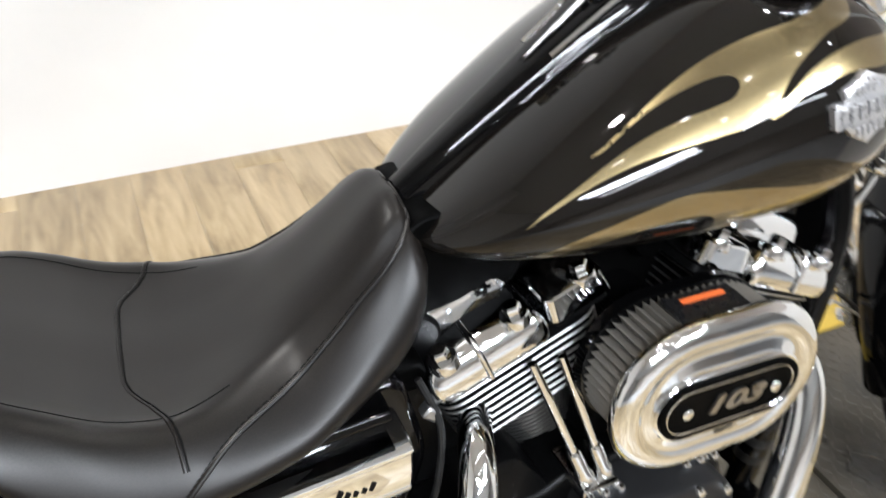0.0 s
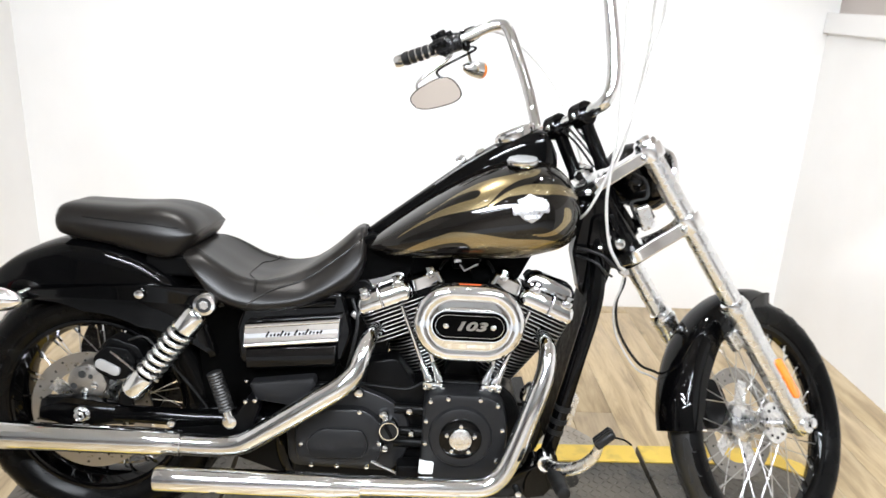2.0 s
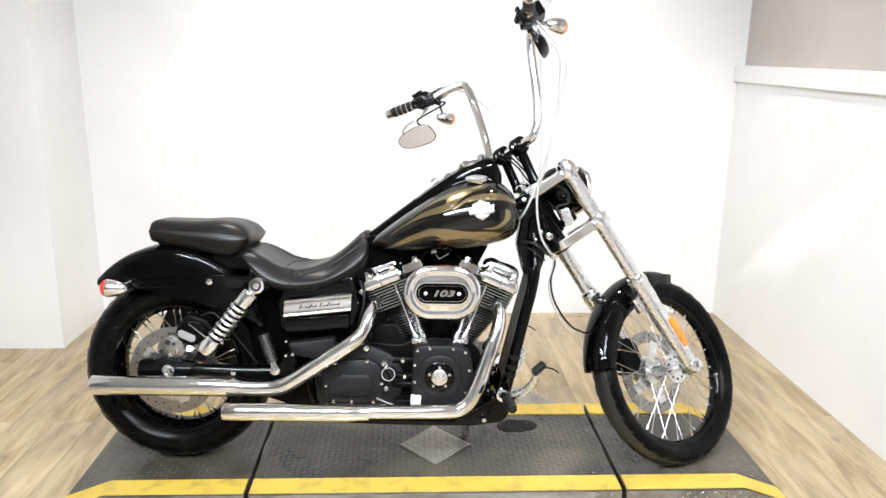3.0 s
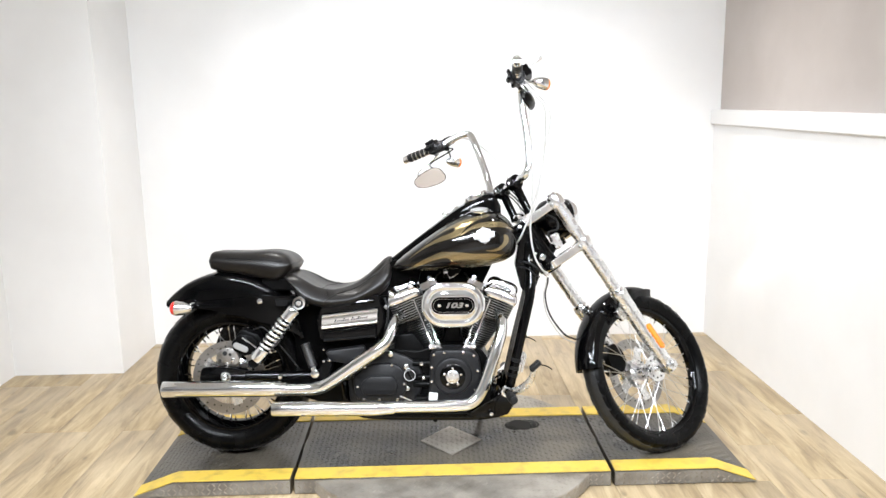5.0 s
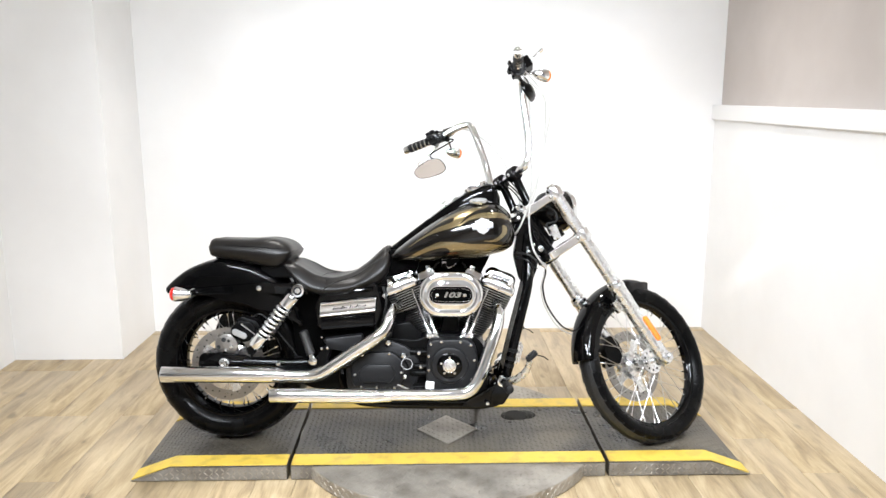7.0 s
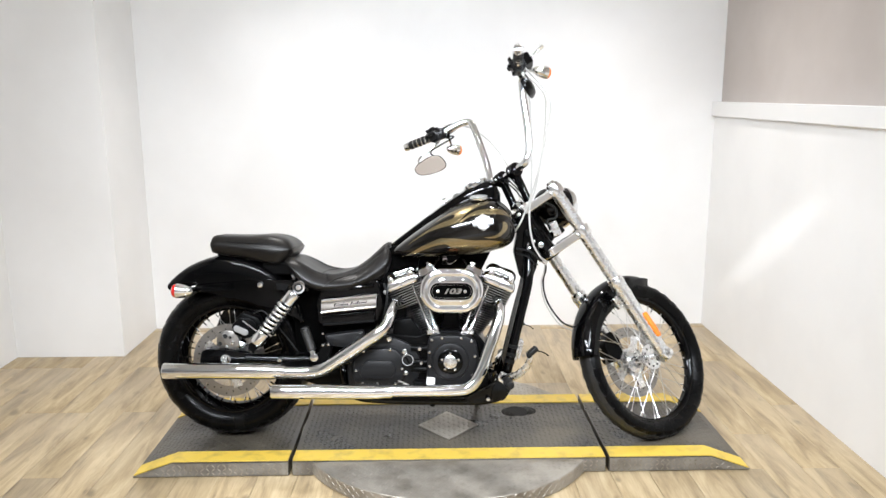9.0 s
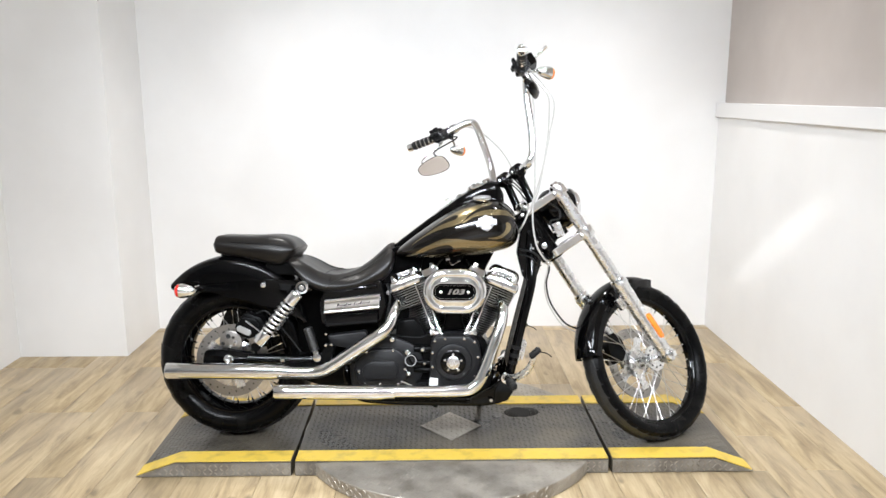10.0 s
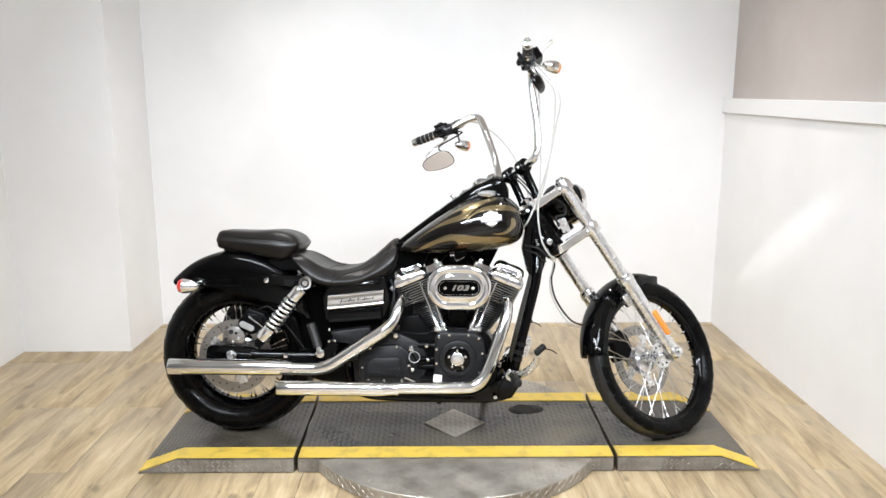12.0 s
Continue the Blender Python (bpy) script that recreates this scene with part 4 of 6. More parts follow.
def on_tank(x, a, lift=0.0):
    """A point on the tank's right side and the way out of it."""
    p = Vector(tank_point(x, a))
    du = Vector(tank_point(x + 0.004, a)) - Vector(tank_point(x - 0.004, a))
    dv = Vector(tank_point(x, a + 2)) - Vector(tank_point(x, a - 2))
    n = du.cross(dv).normalized()
    if n.y > 0:
        n = -n
    return p + n * lift, n, du.normalized()


# shield badge: plain shapes
def badge():
    p, n, u = on_tank(0.161, 9, 0.0)
    v = n.cross(u).normalized()
    if v.z < 0:
        v = -v
    shield = [(-0.026, 0.011), (-0.028, 0.021), (-0.014, 0.025), (0, 0.0325), (0.014, 0.025), (0.028, 0.021), (0.026, 0.011), (0.028, -0.01), (0.019, -0.022), (0, -0.0325), (-0.019, -0.022), (-0.028, -0.01)]
    bar = [(-0.04, -0.0095), (-0.04, 0.0085), (-0.037, 0.0115), (0.037, 0.0115), (0.04, 0.0085), (0.04, -0.0095), (0.037, -0.0125), (-0.037, -0.0125)]

    def plate(outline, h0, h1):
        # bent to the tank's roundness
        def at_(x, y, h):
            return p + u * x + v * y + n * (h - 1.6 * (x * x + 1.5 * y * y))
        return loft([[at_(x, y, h0) for x, y in outline], [at_(x, y, h1) for x, y in outline], [at_(x * 0.93, y * 0.93, h1 + 0.0012) for x, y in outline]])
    root = part("tank_badge", plate(shield, -0.003, 0.003), BADGE, bike, "cast pewter shield and bar emblem")
    part("badge_bar", plate(bar, -0.002, 0.0046), BADGE, root)
    for k in range(7):
        g = Geo()
        x = -0.031 + k * 0.0103
        h = 0.0065
        loft([[p + u * (x + a) + v * (b - 0.0005) + n * (hh - 1.6 * x * x) for a, b in ((-0.0035, -h), (0.0035, -h), (0.0035, h), (-0.0035, h))] for hh in (0.0045, 0.0068)], g=g)
        part("badge_relief", g, BADGE, root)
    for k in range(5):
        g = Geo()
        x = -0.014 + k * 0.007
        loft([[p + u * (x + a) + v * (b - 0.019) + n * (hh - 1.6 * (x * x + 5e-4)) for a, b in ((-0.0022, -0.004), (0.0022, -0.004), (0.0022, 0.004), (-0.0022, 0.004))] for hh in (0.003, 0.0055)], g=g)
        part("badge_relief", g, BADGE, root)
        g = Geo()
        loft([[p + u * (x + a) + v * (b + 0.018) + n * (hh - 1.6 * (x * x + 5e-4)) for a, b in ((-0.0022, -0.003), (0.0022, -0.003), (0.0022, 0.003), (-0.0022, 0.003))] for hh in (0.003, 0.0055)], g=g)
        part("badge_relief", g, BADGE, root)


badge()
# fuel caps
for s in (-1, 1):
    c = Vector((0.147, s * 0.112, 0.974))
    n = Vector((-0.05, s * 0.17, 0.97)).normalized()
    cap = part("fuel_cap", lathe([(0.025, -0.006), (0.035, -0.002), (0.0372, 0.002), (0.0375, 0.007), (0.035, 0.0105), (0.033, 0.011)], c, n, 40), CHROME, bike, "round chrome fuel cap")
    part("cap_face", lathe([(0.0335, 0.009), (0.033, 0.0115), (0.025, 0.0135), (0.008, 0.0145)], c, n, 40), SILVER, cap, "satin silver cap face")

# console and speedometer
CX = (-0.215, -0.16, -0.08, 0.0, 0.08, 0.15, 0.205, 0.235)
C_TOP = (0.786, 0.829, 0.89, 0.951, 1.005, 1.040, 1.048, 1.0)
C_LOW = (0.755, 0.798, 0.85, 0.90, 0.935, 0.95, 0.95, 0.94)
C_W = (0.02, 0.026, 0.032, 0.042, 0.055, 0.064, 0.062, 0.045)
rings = []
for i in range(41):
    x = CX[0] + (CX[-1] - CX[0]) * i / 40
    t, b, w = (curve1(CX, k, x) for k in (C_TOP, C_LOW, C_W))
    half = [(0, t), (0.5 * w, t - 0.002), (0.82 * w, t - 0.008), (0.98 * w, t - 0.022), (1.05 * w, (t + b) / 2), (1.15 * w, b)]
    pts = catmull([(0, y, z) for y, z in half], 3)
    right = [(x, -p.y, p.z) for p in pts]
    rings.append(right + [(x, -y, z) for x, y, z in reversed(right[1:])])
console = part("tank_console", loft(rings), GLOSS, bike, "gloss black tank console", sharp=55)
sp_c, sp_n = Vector((0.135, 0, 1.032)), Vector((-0.42, 0, 0.9)).normalized()
part("speedometer", lathe([(0.05, -0.015), (0.054, 0.004), (0.052, 0.012), (0.044, 0.015), (0.042, 0.011), (0.01, 0.0105)], sp_c, sp_n, 44), CHROME, bike, "chrome-ringed speedometer")
part("dial_glass", lathe([(0.0415, 0.0112), (0.02, 0.0135), (0.005, 0.014)], sp_c, sp_n, 36), PLASTIC, bike)
part("ignition_switch", lathe([(0.014, -0.012), (0.017, 0.0), (0.014, 0.006), (0.01, 0.008), (0.009, 0.004)], (0.055, 0, 0.988), sp_n, 28), CHROME, bike, "chrome ignition switch cap")
g = tube([(0.005, 0.0, 0.957), (0.02, 0, 0.968)], 0.014, 14)
lathe([(0.011, 0), (0.014, 0.004), (0.013, 0.014), (0.007, 0.018)], (0.012, 0, 0.962), sp_n, 14, g)
part("console_nut", g, CHROME, bike, "chrome console fastener")
both("console_strip", lambda: tube([(x, -curve1(CX, C_W, x) * 0.8, curve1(CX, C_TOP, x) - 0.006) for x in (-0.05, 0.0, 0.05, 0.09)], 0.003, 8), CHROME)

# ---- engine ----
CRANK = Vector((0.035, 0, 0.262))


def cyl_map(tilt):
    """From a cylinder's own frame (p along, y across, s up its axis from the crank) to the bike."""
    t = radians(tilt)

    def f(q):
        return Vector((CRANK.x + q.x * math.cos(t) + q.z * math.sin(t), q.y, CRANK.z - q.x * math.sin(t) + q.z * math.cos(t)))
    return f


def fin_plate(hx, hy, z, th, r):
    out = rounded([(-hx, -hy), (hx, -hy), (hx, hy), (-hx, hy)], r, 4)
    return loft([[(x * k, y * k, zz) for x, y in out] for zz, k in ((z - th / 2, 0.985), (z - th / 4, 1), (z + th / 4, 1), (z + th / 2, 0.985))])


def draft_plate(hx, hy, z0, z1, draft, r):
    """A cast box whose sides draw in towards the top."""
    rings = []
    for z, k in ((z0, 0.002), (z0 + 0.002, 0.0), (z1 - 0.002, draft), (z1, draft + 0.002)):
        rings.append([(x, y, z) for x, y in rounded([(-hx + k, -hy + k), (hx - k, -hy + k), (hx - k, hy - k), (-hx + k, hy - k)], r, 5)])
    return loft(rings)


def cylinder(tilt, s):
    """One cylinder with its fins, head and chrome rocker box. s: which way its head leans out."""
    to = cyl_map(tilt)
    root = tagged(new("engine_cylinder"), "black finned engine cylinder")
    root.parent = bike
    part("barrel", lathe([(0.048, 0.17), (0.06, 0.345)], (0, 0, 0), (0, 0, 1), 40).moved(to), SATIN, root)
    for k in range(15):
        z, r = 0.186 + k * 0.0097, 0.056 + 0.0027 * k
        g = lathe([(0.048, z - 0.0019), (r - 0.0014, z - 0.0016), (r, z), (r - 0.0014, z + 0.0016), (0.048, z + 0.0019)], (0, 0, 0), (0, 0, 1), 44)
        part("fin", g.moved(to), SATIN, root)
        g = tube([(r * math.cos(a), r * math.sin(a), z) for a in (2 * math.pi * i / 44 for i in range(45))], 0.0014, 6)
        part("fin_edge", g.moved(to), FINEDGE, root, "machined bright fin edge")
    hy = 0.122
    for k in range(8):
        z, hx = 0.332 + k * 0.0097, 0.0935 + 0.0008 * k
        part("head_fin", fin_plate(hx, hy, z, 0.0036, 0.03).moved(to), SATIN, root)
        out = rounded([(-hx, -hy), (hx, -hy), (hx, hy), (-hx, hy)], 0.03, 5)
        part("fin_edge", tube([(x, y, z) for x, y in out + out[:1]], 0.0014, 6).moved(to), FINEDGE, root, "machined bright fin edge")
    part("head", fin_plate(0.078, 0.1, 0.366, 0.08, 0.03).moved(to), SATIN, root)
    out = rounded([(-0.07, -0.132), (0.07, -0.132), (0.07, 0.132), (-0.07, 0.132)], 0.016, 5)
    rows = ((0.4085, 0.003), (0.413, 0.0006), (0.422, 0.0), (0.432, 0.0016), (0.441, 0.005), (0.448, 0.0105), (0.4525, 0.019), (0.4545, 0.034), (0.455, 0.05))
    mid, end = Vector((s * 0.03, 0, 0)), Vector((-s * 0.078, 0, 0))
    part("rocker_box", loft([[(x - math.copysign(d, x), y - math.copysign(d, y), z) for x, y in out] for z, d in rows]).moved(lambda q: to(q + mid)), CHROME, root, "tall chrome rocker box")
    tier = rounded([(-0.064, -0.072), (0.064, -0.072), (0.064, 0.072), (-0.064, 0.072)], 0.016, 5)
    rows = ((0.4525, 0.0), (0.466, 0.002), (0.475, 0.006), (0.482, 0.014), (0.4865, 0.027), (0.4885, 0.045))
    part("rocker_cover", loft([[(x - math.copysign(d, x), y - math.copysign(d, y), z) for x, y in tier] for z, d in rows]).moved(lambda q: to(q + mid)), CHROME, root, "chrome rocker cover")
    # the lower, shorter end of the box towards the other cylinder
    part("rocker_end", draft_plate(0.0375, 0.127, 0.418, 0.447, 0.003, 0.012).moved(lambda q: to(q + end)), CHROME, root, "chrome stepped end")
    part("rocker_seat", draft_plate(0.034, 0.12, 0.405, 0.4177, 0.001, 0.012).moved(lambda q: to(q + end)), SATIN, root)
    for y in (-1, 1):
        g = tube([(s * 0.037, y * 0.1325, 0.411), (s * 0.037, y * 0.131, 0.438), (s * 0.037, y * 0.127, 0.45), (s * 0.037, y * 0.118, 0.4565), (s * 0.037, y * 0.09, 0.4575)], 0.0034, 10, 3)
        part("cover_rib", g.moved(to), CHROME, root)
        for px, lift in ((s * 0.07, 0), (-s * 0.012, 0), (-s * 0.093, -0.007)):
            g = lathe([(0.0155, 0.445 + lift), (0.0155, 0.455 + lift), (0.0145, 0.457 + lift), (0.0105, 0.4575 + lift)], (px, y * (0.119 + lift), 0), (0, 0, 1), 20)
            part("bolt_boss", g.moved(to), CHROME, root)
            g = lathe([(0.0098, 0.457 + lift), (0.0098, 0.4665 + lift), (0.008, 0.4685 + lift)], (px, y * (0.119 + lift), 0), (0, 0, 1), 6)
            part("hex_bolt", g.moved(to), CHROME, root)
    return root


cylinder(-22.5, -1)
cylinder(22.5, 1)

# crankcase and its covers
CASE = [(-0.36, 0.175), (0.13, 0.165), (0.185, 0.23), (0.19, 0.34), (0.165, 0.42), (0.12, 0.455), (-0.05, 0.455), (-0.09, 0.43), (-0.2, 0.44), (-0.35, 0.43), (-0.375, 0.3)]
part("crankcase", prism(rounded(CASE, 0.03), -0.13, 0.13), SATIN, bike, "wrinkle black crankcase", 0.006)
g = Geo()
for k in range(5):
    prism(rounded([(0.172, 0.2 + 0.045 * k), (0.205, 0.205 + 0.045 * k), (0.205, 0.213 + 0.045 * k), (0.172, 0.21 + 0.045 * k)], 0.002), -0.09, 0.09, g)
part("crankcase_rib", g, SATIN, bike)
CAM = [(-0.052, 0.425), (-0.03, 0.446), (0.1, 0.446), (0.135, 0.42), (0.147, 0.36), (0.14, 0.29), (0.1, 0.235), (0.03, 0.214), (-0.04, 0.225), (-0.056, 0.26)]
cam_cover = part("cam_cover", prism(rounded(CAM, 0.02), -0.12, -0.2, inset=0.012), CASING, bike, "wrinkle black cam cover")
dc = Vector((0.036, -0.2, 0.345))
part("cover_step", lathe([(0.074, 0.0), (0.07, 0.008), (0.062, 0.011), (0.05, 0.012)], dc, (0, -1, 0), 48), CASING, cam_cover)
part("timer_ring", lathe([(0.049, 0.010), (0.049, 0.014), (0.045, 0.0165), (0.02, 0.0165)], dc, (0, -1, 0), 44), GLOSS, cam_cover, "gloss black timer cover")
g = lathe([(0.0255, 0.015), (0.0255, 0.0215), (0.0225, 0.023), (0.005, 0.0235)], dc, (0, -1, 0), 30)
part("timer_cap", g, BRUSHED, cam_cover, "round brushed metal cap")
for k in range(5):
    a = math.pi / 2 + 2 * math.pi * k / 5
    d = Vector((math.cos(a), 0, math.sin(a)))
    part("cap_bolt", bolt(dc + d * 0.0335 + Vector((0, -0.0155, 0)), 0.0058, h=0.009), CHROME, cam_cover)
for bx, bz in ((-0.036, 0.428), (0.004, 0.436), (0.078, 0.436), (0.118, 0.424), (0.132, 0.365), (0.122, 0.29), (-0.045, 0.38), (-0.045, 0.325), (-0.046, 0.27), (0.03, 0.226), (0.09, 0.24)):
    part("cover_bolt", bolt((bx, -0.197, bz), 0.0062, h=0.009), CHROME, cam_cover)
part("cam_tower", loft([[(0.035 + x, y, z) for x, y in rounded([(-w, -0.09), (w, -0.09), (w, 0.09), (-w, 0.09)], 0.012)] for z, w in ((0.44, 0.05), (0.49, 0.035), (0.56, 0.03))]), SATIN, bike, "black casting between the cylinders")
# tappet blocks and pushrod tubes
for sx, s in ((-0.03, -1), (0.1, 1)):
    blk = part("tappet_block", prism(rounded([(sx - 0.027, 0.442), (sx + 0.027, 0.442), (sx + 0.024 + s * 0.004, 0.46), (sx - 0.024 + s * 0.004, 0.46)], 0.005), -0.095, -0.168, inset=0.003), CHROME, bike, "chrome tappet block", 0.002)
    for d in (-0.019, 0.019):
        low = Vector((sx + d * 0.65, -0.15, 0.455))
        top = Vector((sx + s * 0.066 + d * 0.9, -0.134, 0.632))
        pr = part("pushrod_tube", tube([low, top], 0.0052, 14), CHROME, bike, "chrome pushrod tube")
        w = (top - low).normalized()
        part("pushrod_collar", lathe([(0.0075, 0.0), (0.011, 0.002), (0.011, 0.016), (0.0085, 0.021), (0.0085, 0.05), (0.0065, 0.053)], low, w, 18), CHROME, pr)
    for d in (-0.02, 0.0, 0.02):
        part("block_bolt", bolt((sx + d, -0.165, 0.449), 0.006, h=0.01), CHROME, blk)

# air cleaner
AC = (0.041, 0.6225)
ac = tagged(new("air_cleaner"), "oval chrome air cleaner")
ac.parent = bike
out = stadium(*AC, 0.122, 0.0855, 14)


def scaled(o, k, c=AC):
    """An oval drawn in by k metres."""
    return stadium(c[0], c[1], 0.122 - k, 0.0855 - k, 14)


def oval_rings(rows):
    return loft([[(x, y, z) for x, z in scaled(out, k)] for k, y in rows])


part("backplate", oval_rings([(0.016, -0.142), (0.009, -0.145), (0.009, -0.16), (0.016, -0.162)]), GLOSS, ac)
# pleated filter band
pl = []
raw = stadium(*AC, 0.11, 0.0735, 30)
raw.append(raw[0])
run = np.concatenate([[0], np.cumsum([math.dist(a, b) for a, b in zip(raw[:-1], raw[1:])])])
band = [(float(np.interp(t, run, [q[0] for q in raw])), float(np.interp(t, run, [q[1] for q in raw]))) for t in np.linspace(0, run[-1], 133)[:-1]]
for i, (x, z) in enumerate(band):
    k = 1.0 if i % 2 else 0.9
    pl.append((AC[0] + (x - AC[0]) * k, AC[1] + (z - AC[1]) * k))
part("filter_element", loft([[(x, y, z) for x, z in pl] for y in (-0.16, -0.226)]), PLEAT, ac, "pleated filter element", sharp=20)
part("filter_band", oval_rings([(0.006, -0.216), (0.003, -0.218), (0.003, -0.225), (0.006, -0.227)]), CHROME, ac)
part("cover", oval_rings([(0.008, -0.22), (0.0, -0.2215), (-0.0015, -0.226), (0.0005, -0.2315), (0.006, -0.2365), (0.014, -0.2395), (0.021, -0.2392), (0.0255, -0.2368), (0.0285, -0.2362), (0.034, -0.2375), (0.042, -0.2405), (0.046, -0.2415)]), CHROME, ac, "chrome stepped oval cover", sharp=60)
part("cover_pad", loft([[(x, y, z) for x, z in stadium(*AC, a, b, 14)] for a, b, y in ((0.086, 0.0365, -0.238), (0.086, 0.0365, -0.2435), (0.0845, 0.035, -0.245), (0.08, 0.03, -0.245))]), CHROME, ac)
insert = part("cover_insert", loft([[(x, y, z) for x, z in stadium(*AC, a, b, 14)] for a, b, y in ((0.082, 0.032, -0.244), (0.082, 0.032, -0.2475), (0.08, 0.03, -0.2482), (0.0755, 0.0255, -0.247))]), INNER, ac, "black oval insert with raised number")
line = [(x, -0.2475, z) for x, z in stadium(*AC, 0.0748, 0.0248, 14)]
part("insert_line", tube(line + line[:1], 0.0007, 6), CHROME, ac, "thin bright outline")
for bx in (-0.052, 0.052):
    part("insert_screw", bolt((AC[0] + bx, -0.247, AC[1]), 0.0062, h=0.004), CHROME, ac)


def lettering(text, size, m, material, parent, shear=0.2, depth=0.0012, bold=0.0):
    cu = bpy.data.curves.new("lettering", "FONT")
    cu.body, cu.size, cu.align_x, cu.align_y, cu.extrude, cu.shear, cu.offset = text, size, "CENTER", "CENTER", depth, shear, bold
    tmp = new("lettering", cu)
    dg = bpy.context.evaluated_depsgraph_get()
    me = bpy.data.meshes.new_from_object(tmp.evaluated_get(dg))
    bpy.data.objects.remove(tmp)
    me.transform(m)
    me.materials.clear()
    me.materials.append(material)
    ob = new("lettering", me)
    ob.parent = parent
    return ob


lettering("103", 0.034, Matrix.Translation((AC[0] + 0.001, -0.2482, AC[1])) @ pose(0, 0, 0, 90, 0, 0) @ Matrix.Diagonal((1.35, 0.78, 1, 1)), STEEL, ac, 0.28, 0.0013, 0.0012)

# warning label on its black bracket above the air cleaner
br = part("label_bracket", box((0.04, -0.2, 0.6985), (0.08, 0.054, 0.006), turn=pose(0, 0, 0, 3, 0, 0).to_3x3()), PLASTIC, bike, "black bracket with orange warning label", 0.002)
part("warning_label", box((0.04, -0.187, 0.7035), (0.05, 0.0065, 0.0012), turn=pose(0, 0, 0, 3, 0, 0).to_3x3()), ORANGE, br, "orange label strip")
# intake, throttle body, top mount
part("throttle_body", tube([(0.034, 0.02, 0.62), (0.034, -0.115, 0.62)], 0.04, 24), GLOSS, bike)
part("intake_manifold", tube([(-0.06, 0, 0.6), (0.034, 0.0, 0.615), (0.13, 0, 0.6)], 0.024, 16, 4), SATIN, bike)
part("engine_mount", box((0.035, -0.02, 0.735), (0.07, 0.08, 0.05)), SATIN, bike, "", 0.006)
part("mount_bolt", bolt((0.012, -0.07, 0.735), 0.011, h=0.02), CHROME, bike)
part("mount_stay", tube([(0.012, -0.06, 0.735), (0.03, -0.075, 0.71), (0.062, -0.075, 0.728)], 0.005, 8), CHROME, bike)
part("horn_cover", lathe([(0.03, 0), (0.036, 0.008), (0.034, 0.018), (0.02, 0.024)], (0.075, -0.04, 0.705), (0.2, -1, 0.2), 24), INNER, bike)
for s in (-1, 1):
    part("ignition_lead", tube([(0.035 + s * 0.03, -0.03, 0.74), (0.035 + s * 0.06, -0.07, 0.72), (0.035 + s * 0.075, -0.1, 0.67), (0.035 + s * 0.07, -0.095, 0.635)], 0.0036, 8, 6), RUBBER, bike)
    part("plug_cap", tube([(0.035 + s * 0.078, -0.11, 0.665), (0.035 + s * 0.073, -0.098, 0.632)], 0.0085, 10), RUBBER, bike)

# gearbox
gearbox = part("gearbox", prism(rounded([(-0.37, 0.23), (-0.12, 0.225), (-0.085, 0.28), (-0.085, 0.36), (-0.13, 0.405), (-0.21, 0.435), (-0.33, 0.42), (-0.38, 0.35)], 0.025), -0.1, -0.15, inset=0.008), CASING, bike, "wrinkle black gearbox cover")
part("clutch_cover", prism(rounded([(-0.345, 0.245), (-0.17, 0.245), (-0.145, 0.28), (-0.15, 0.36), (-0.19, 0.39), (-0.30, 0.385), (-0.355, 0.34)], 0.03, 6), -0.14, -0.176, inset=0.01), CASING, gearbox)
part("cover_relief", prism(rounded([(-0.315, 0.268), (-0.195, 0.268), (-0.175, 0.30), (-0.19, 0.342), (-0.29, 0.342), (-0.325, 0.31)], 0.022, 6), -0.17, -0.184, inset=0.005), CASING, gearbox)
for bx, bz in ((-0.335, 0.3), (-0.31, 0.25), (-0.25, 0.25), (-0.18, 0.25), (-0.153, 0.31), (-0.2, 0.385), (-0.305, 0.378)):
    part("cover_bolt", bolt((bx, -0.175, bz), 0.0065, h=0.009), CHROME, gearbox)
for bx, bz, r in ((-0.205, 0.425, 0.012), (-0.145, 0.374, 0.0125), (-0.14, 0.29, 0.01), (-0.078, 0.33, 0.008), (-0.082, 0.385, 0.006)):
    part("case_bolt", bolt((bx, -0.15, bz), r, h=0.02), CHROME, gearbox)
plug = part("oil_filler_plug", lathe([(0.02, 0), (0.0235, 0.006), (0.0235, 0.05), (0.0222, 0.0535), (0.02, 0.0535), (0.0193, 0.049)], (-0.13, -0.145, 0.348), (0, -1, 0), 36), CHROME, bike, "chrome-rimmed oil filler plug")
part("plug_face", lathe([(0.0198, 0.046), (0.0198, 0.0505), (0.006, 0.051)], (-0.13, -0.145, 0.348), (0, -1, 0), 30), RUBBER, plug, "dull dark plug face")
part("plug_grip", prism(stadium(-0.13, 0.348, 0.018, 0.004, tilt=radians(-60)), -0.194, -0.203, inset=0.001), SATIN, plug)
for z in (0.385, 0.33, 0.302):
    part("oil_line", tube([(-0.12, -0.145, z), (-0.05, -0.15, z)], 0.0125, 12), SATIN, bike)
part("oil_line_fitting", bolt((-0.085, -0.158, 0.386), 0.009, h=0.012), CHROME, bike)
part("oil_filter", lathe([(0.03, 0), (0.033, 0.006), (0.033, 0.07), (0.028, 0.08), (0.01, 0.082)], (0.14, -0.04, 0.26), (0.8, -0.4, -0.1), 32), GLOSS, bike, "gloss black oil filter")
part("sump_box", prism(rounded([(-0.11, 0.215), (-0.055, 0.215), (-0.055, 0.26), (-0.11, 0.26)], 0.006), -0.14, -0.19, inset=0.004), SATIN, bike)
part("crank_sensor", prism(rounded([(-0.058, 0.253), (-0.024, 0.253), (-0.022, 0.28), (-0.056, 0.282)], 0.006), -0.185, -0.213, inset=0.004), ENAMEL, bike, "white sensor cap")
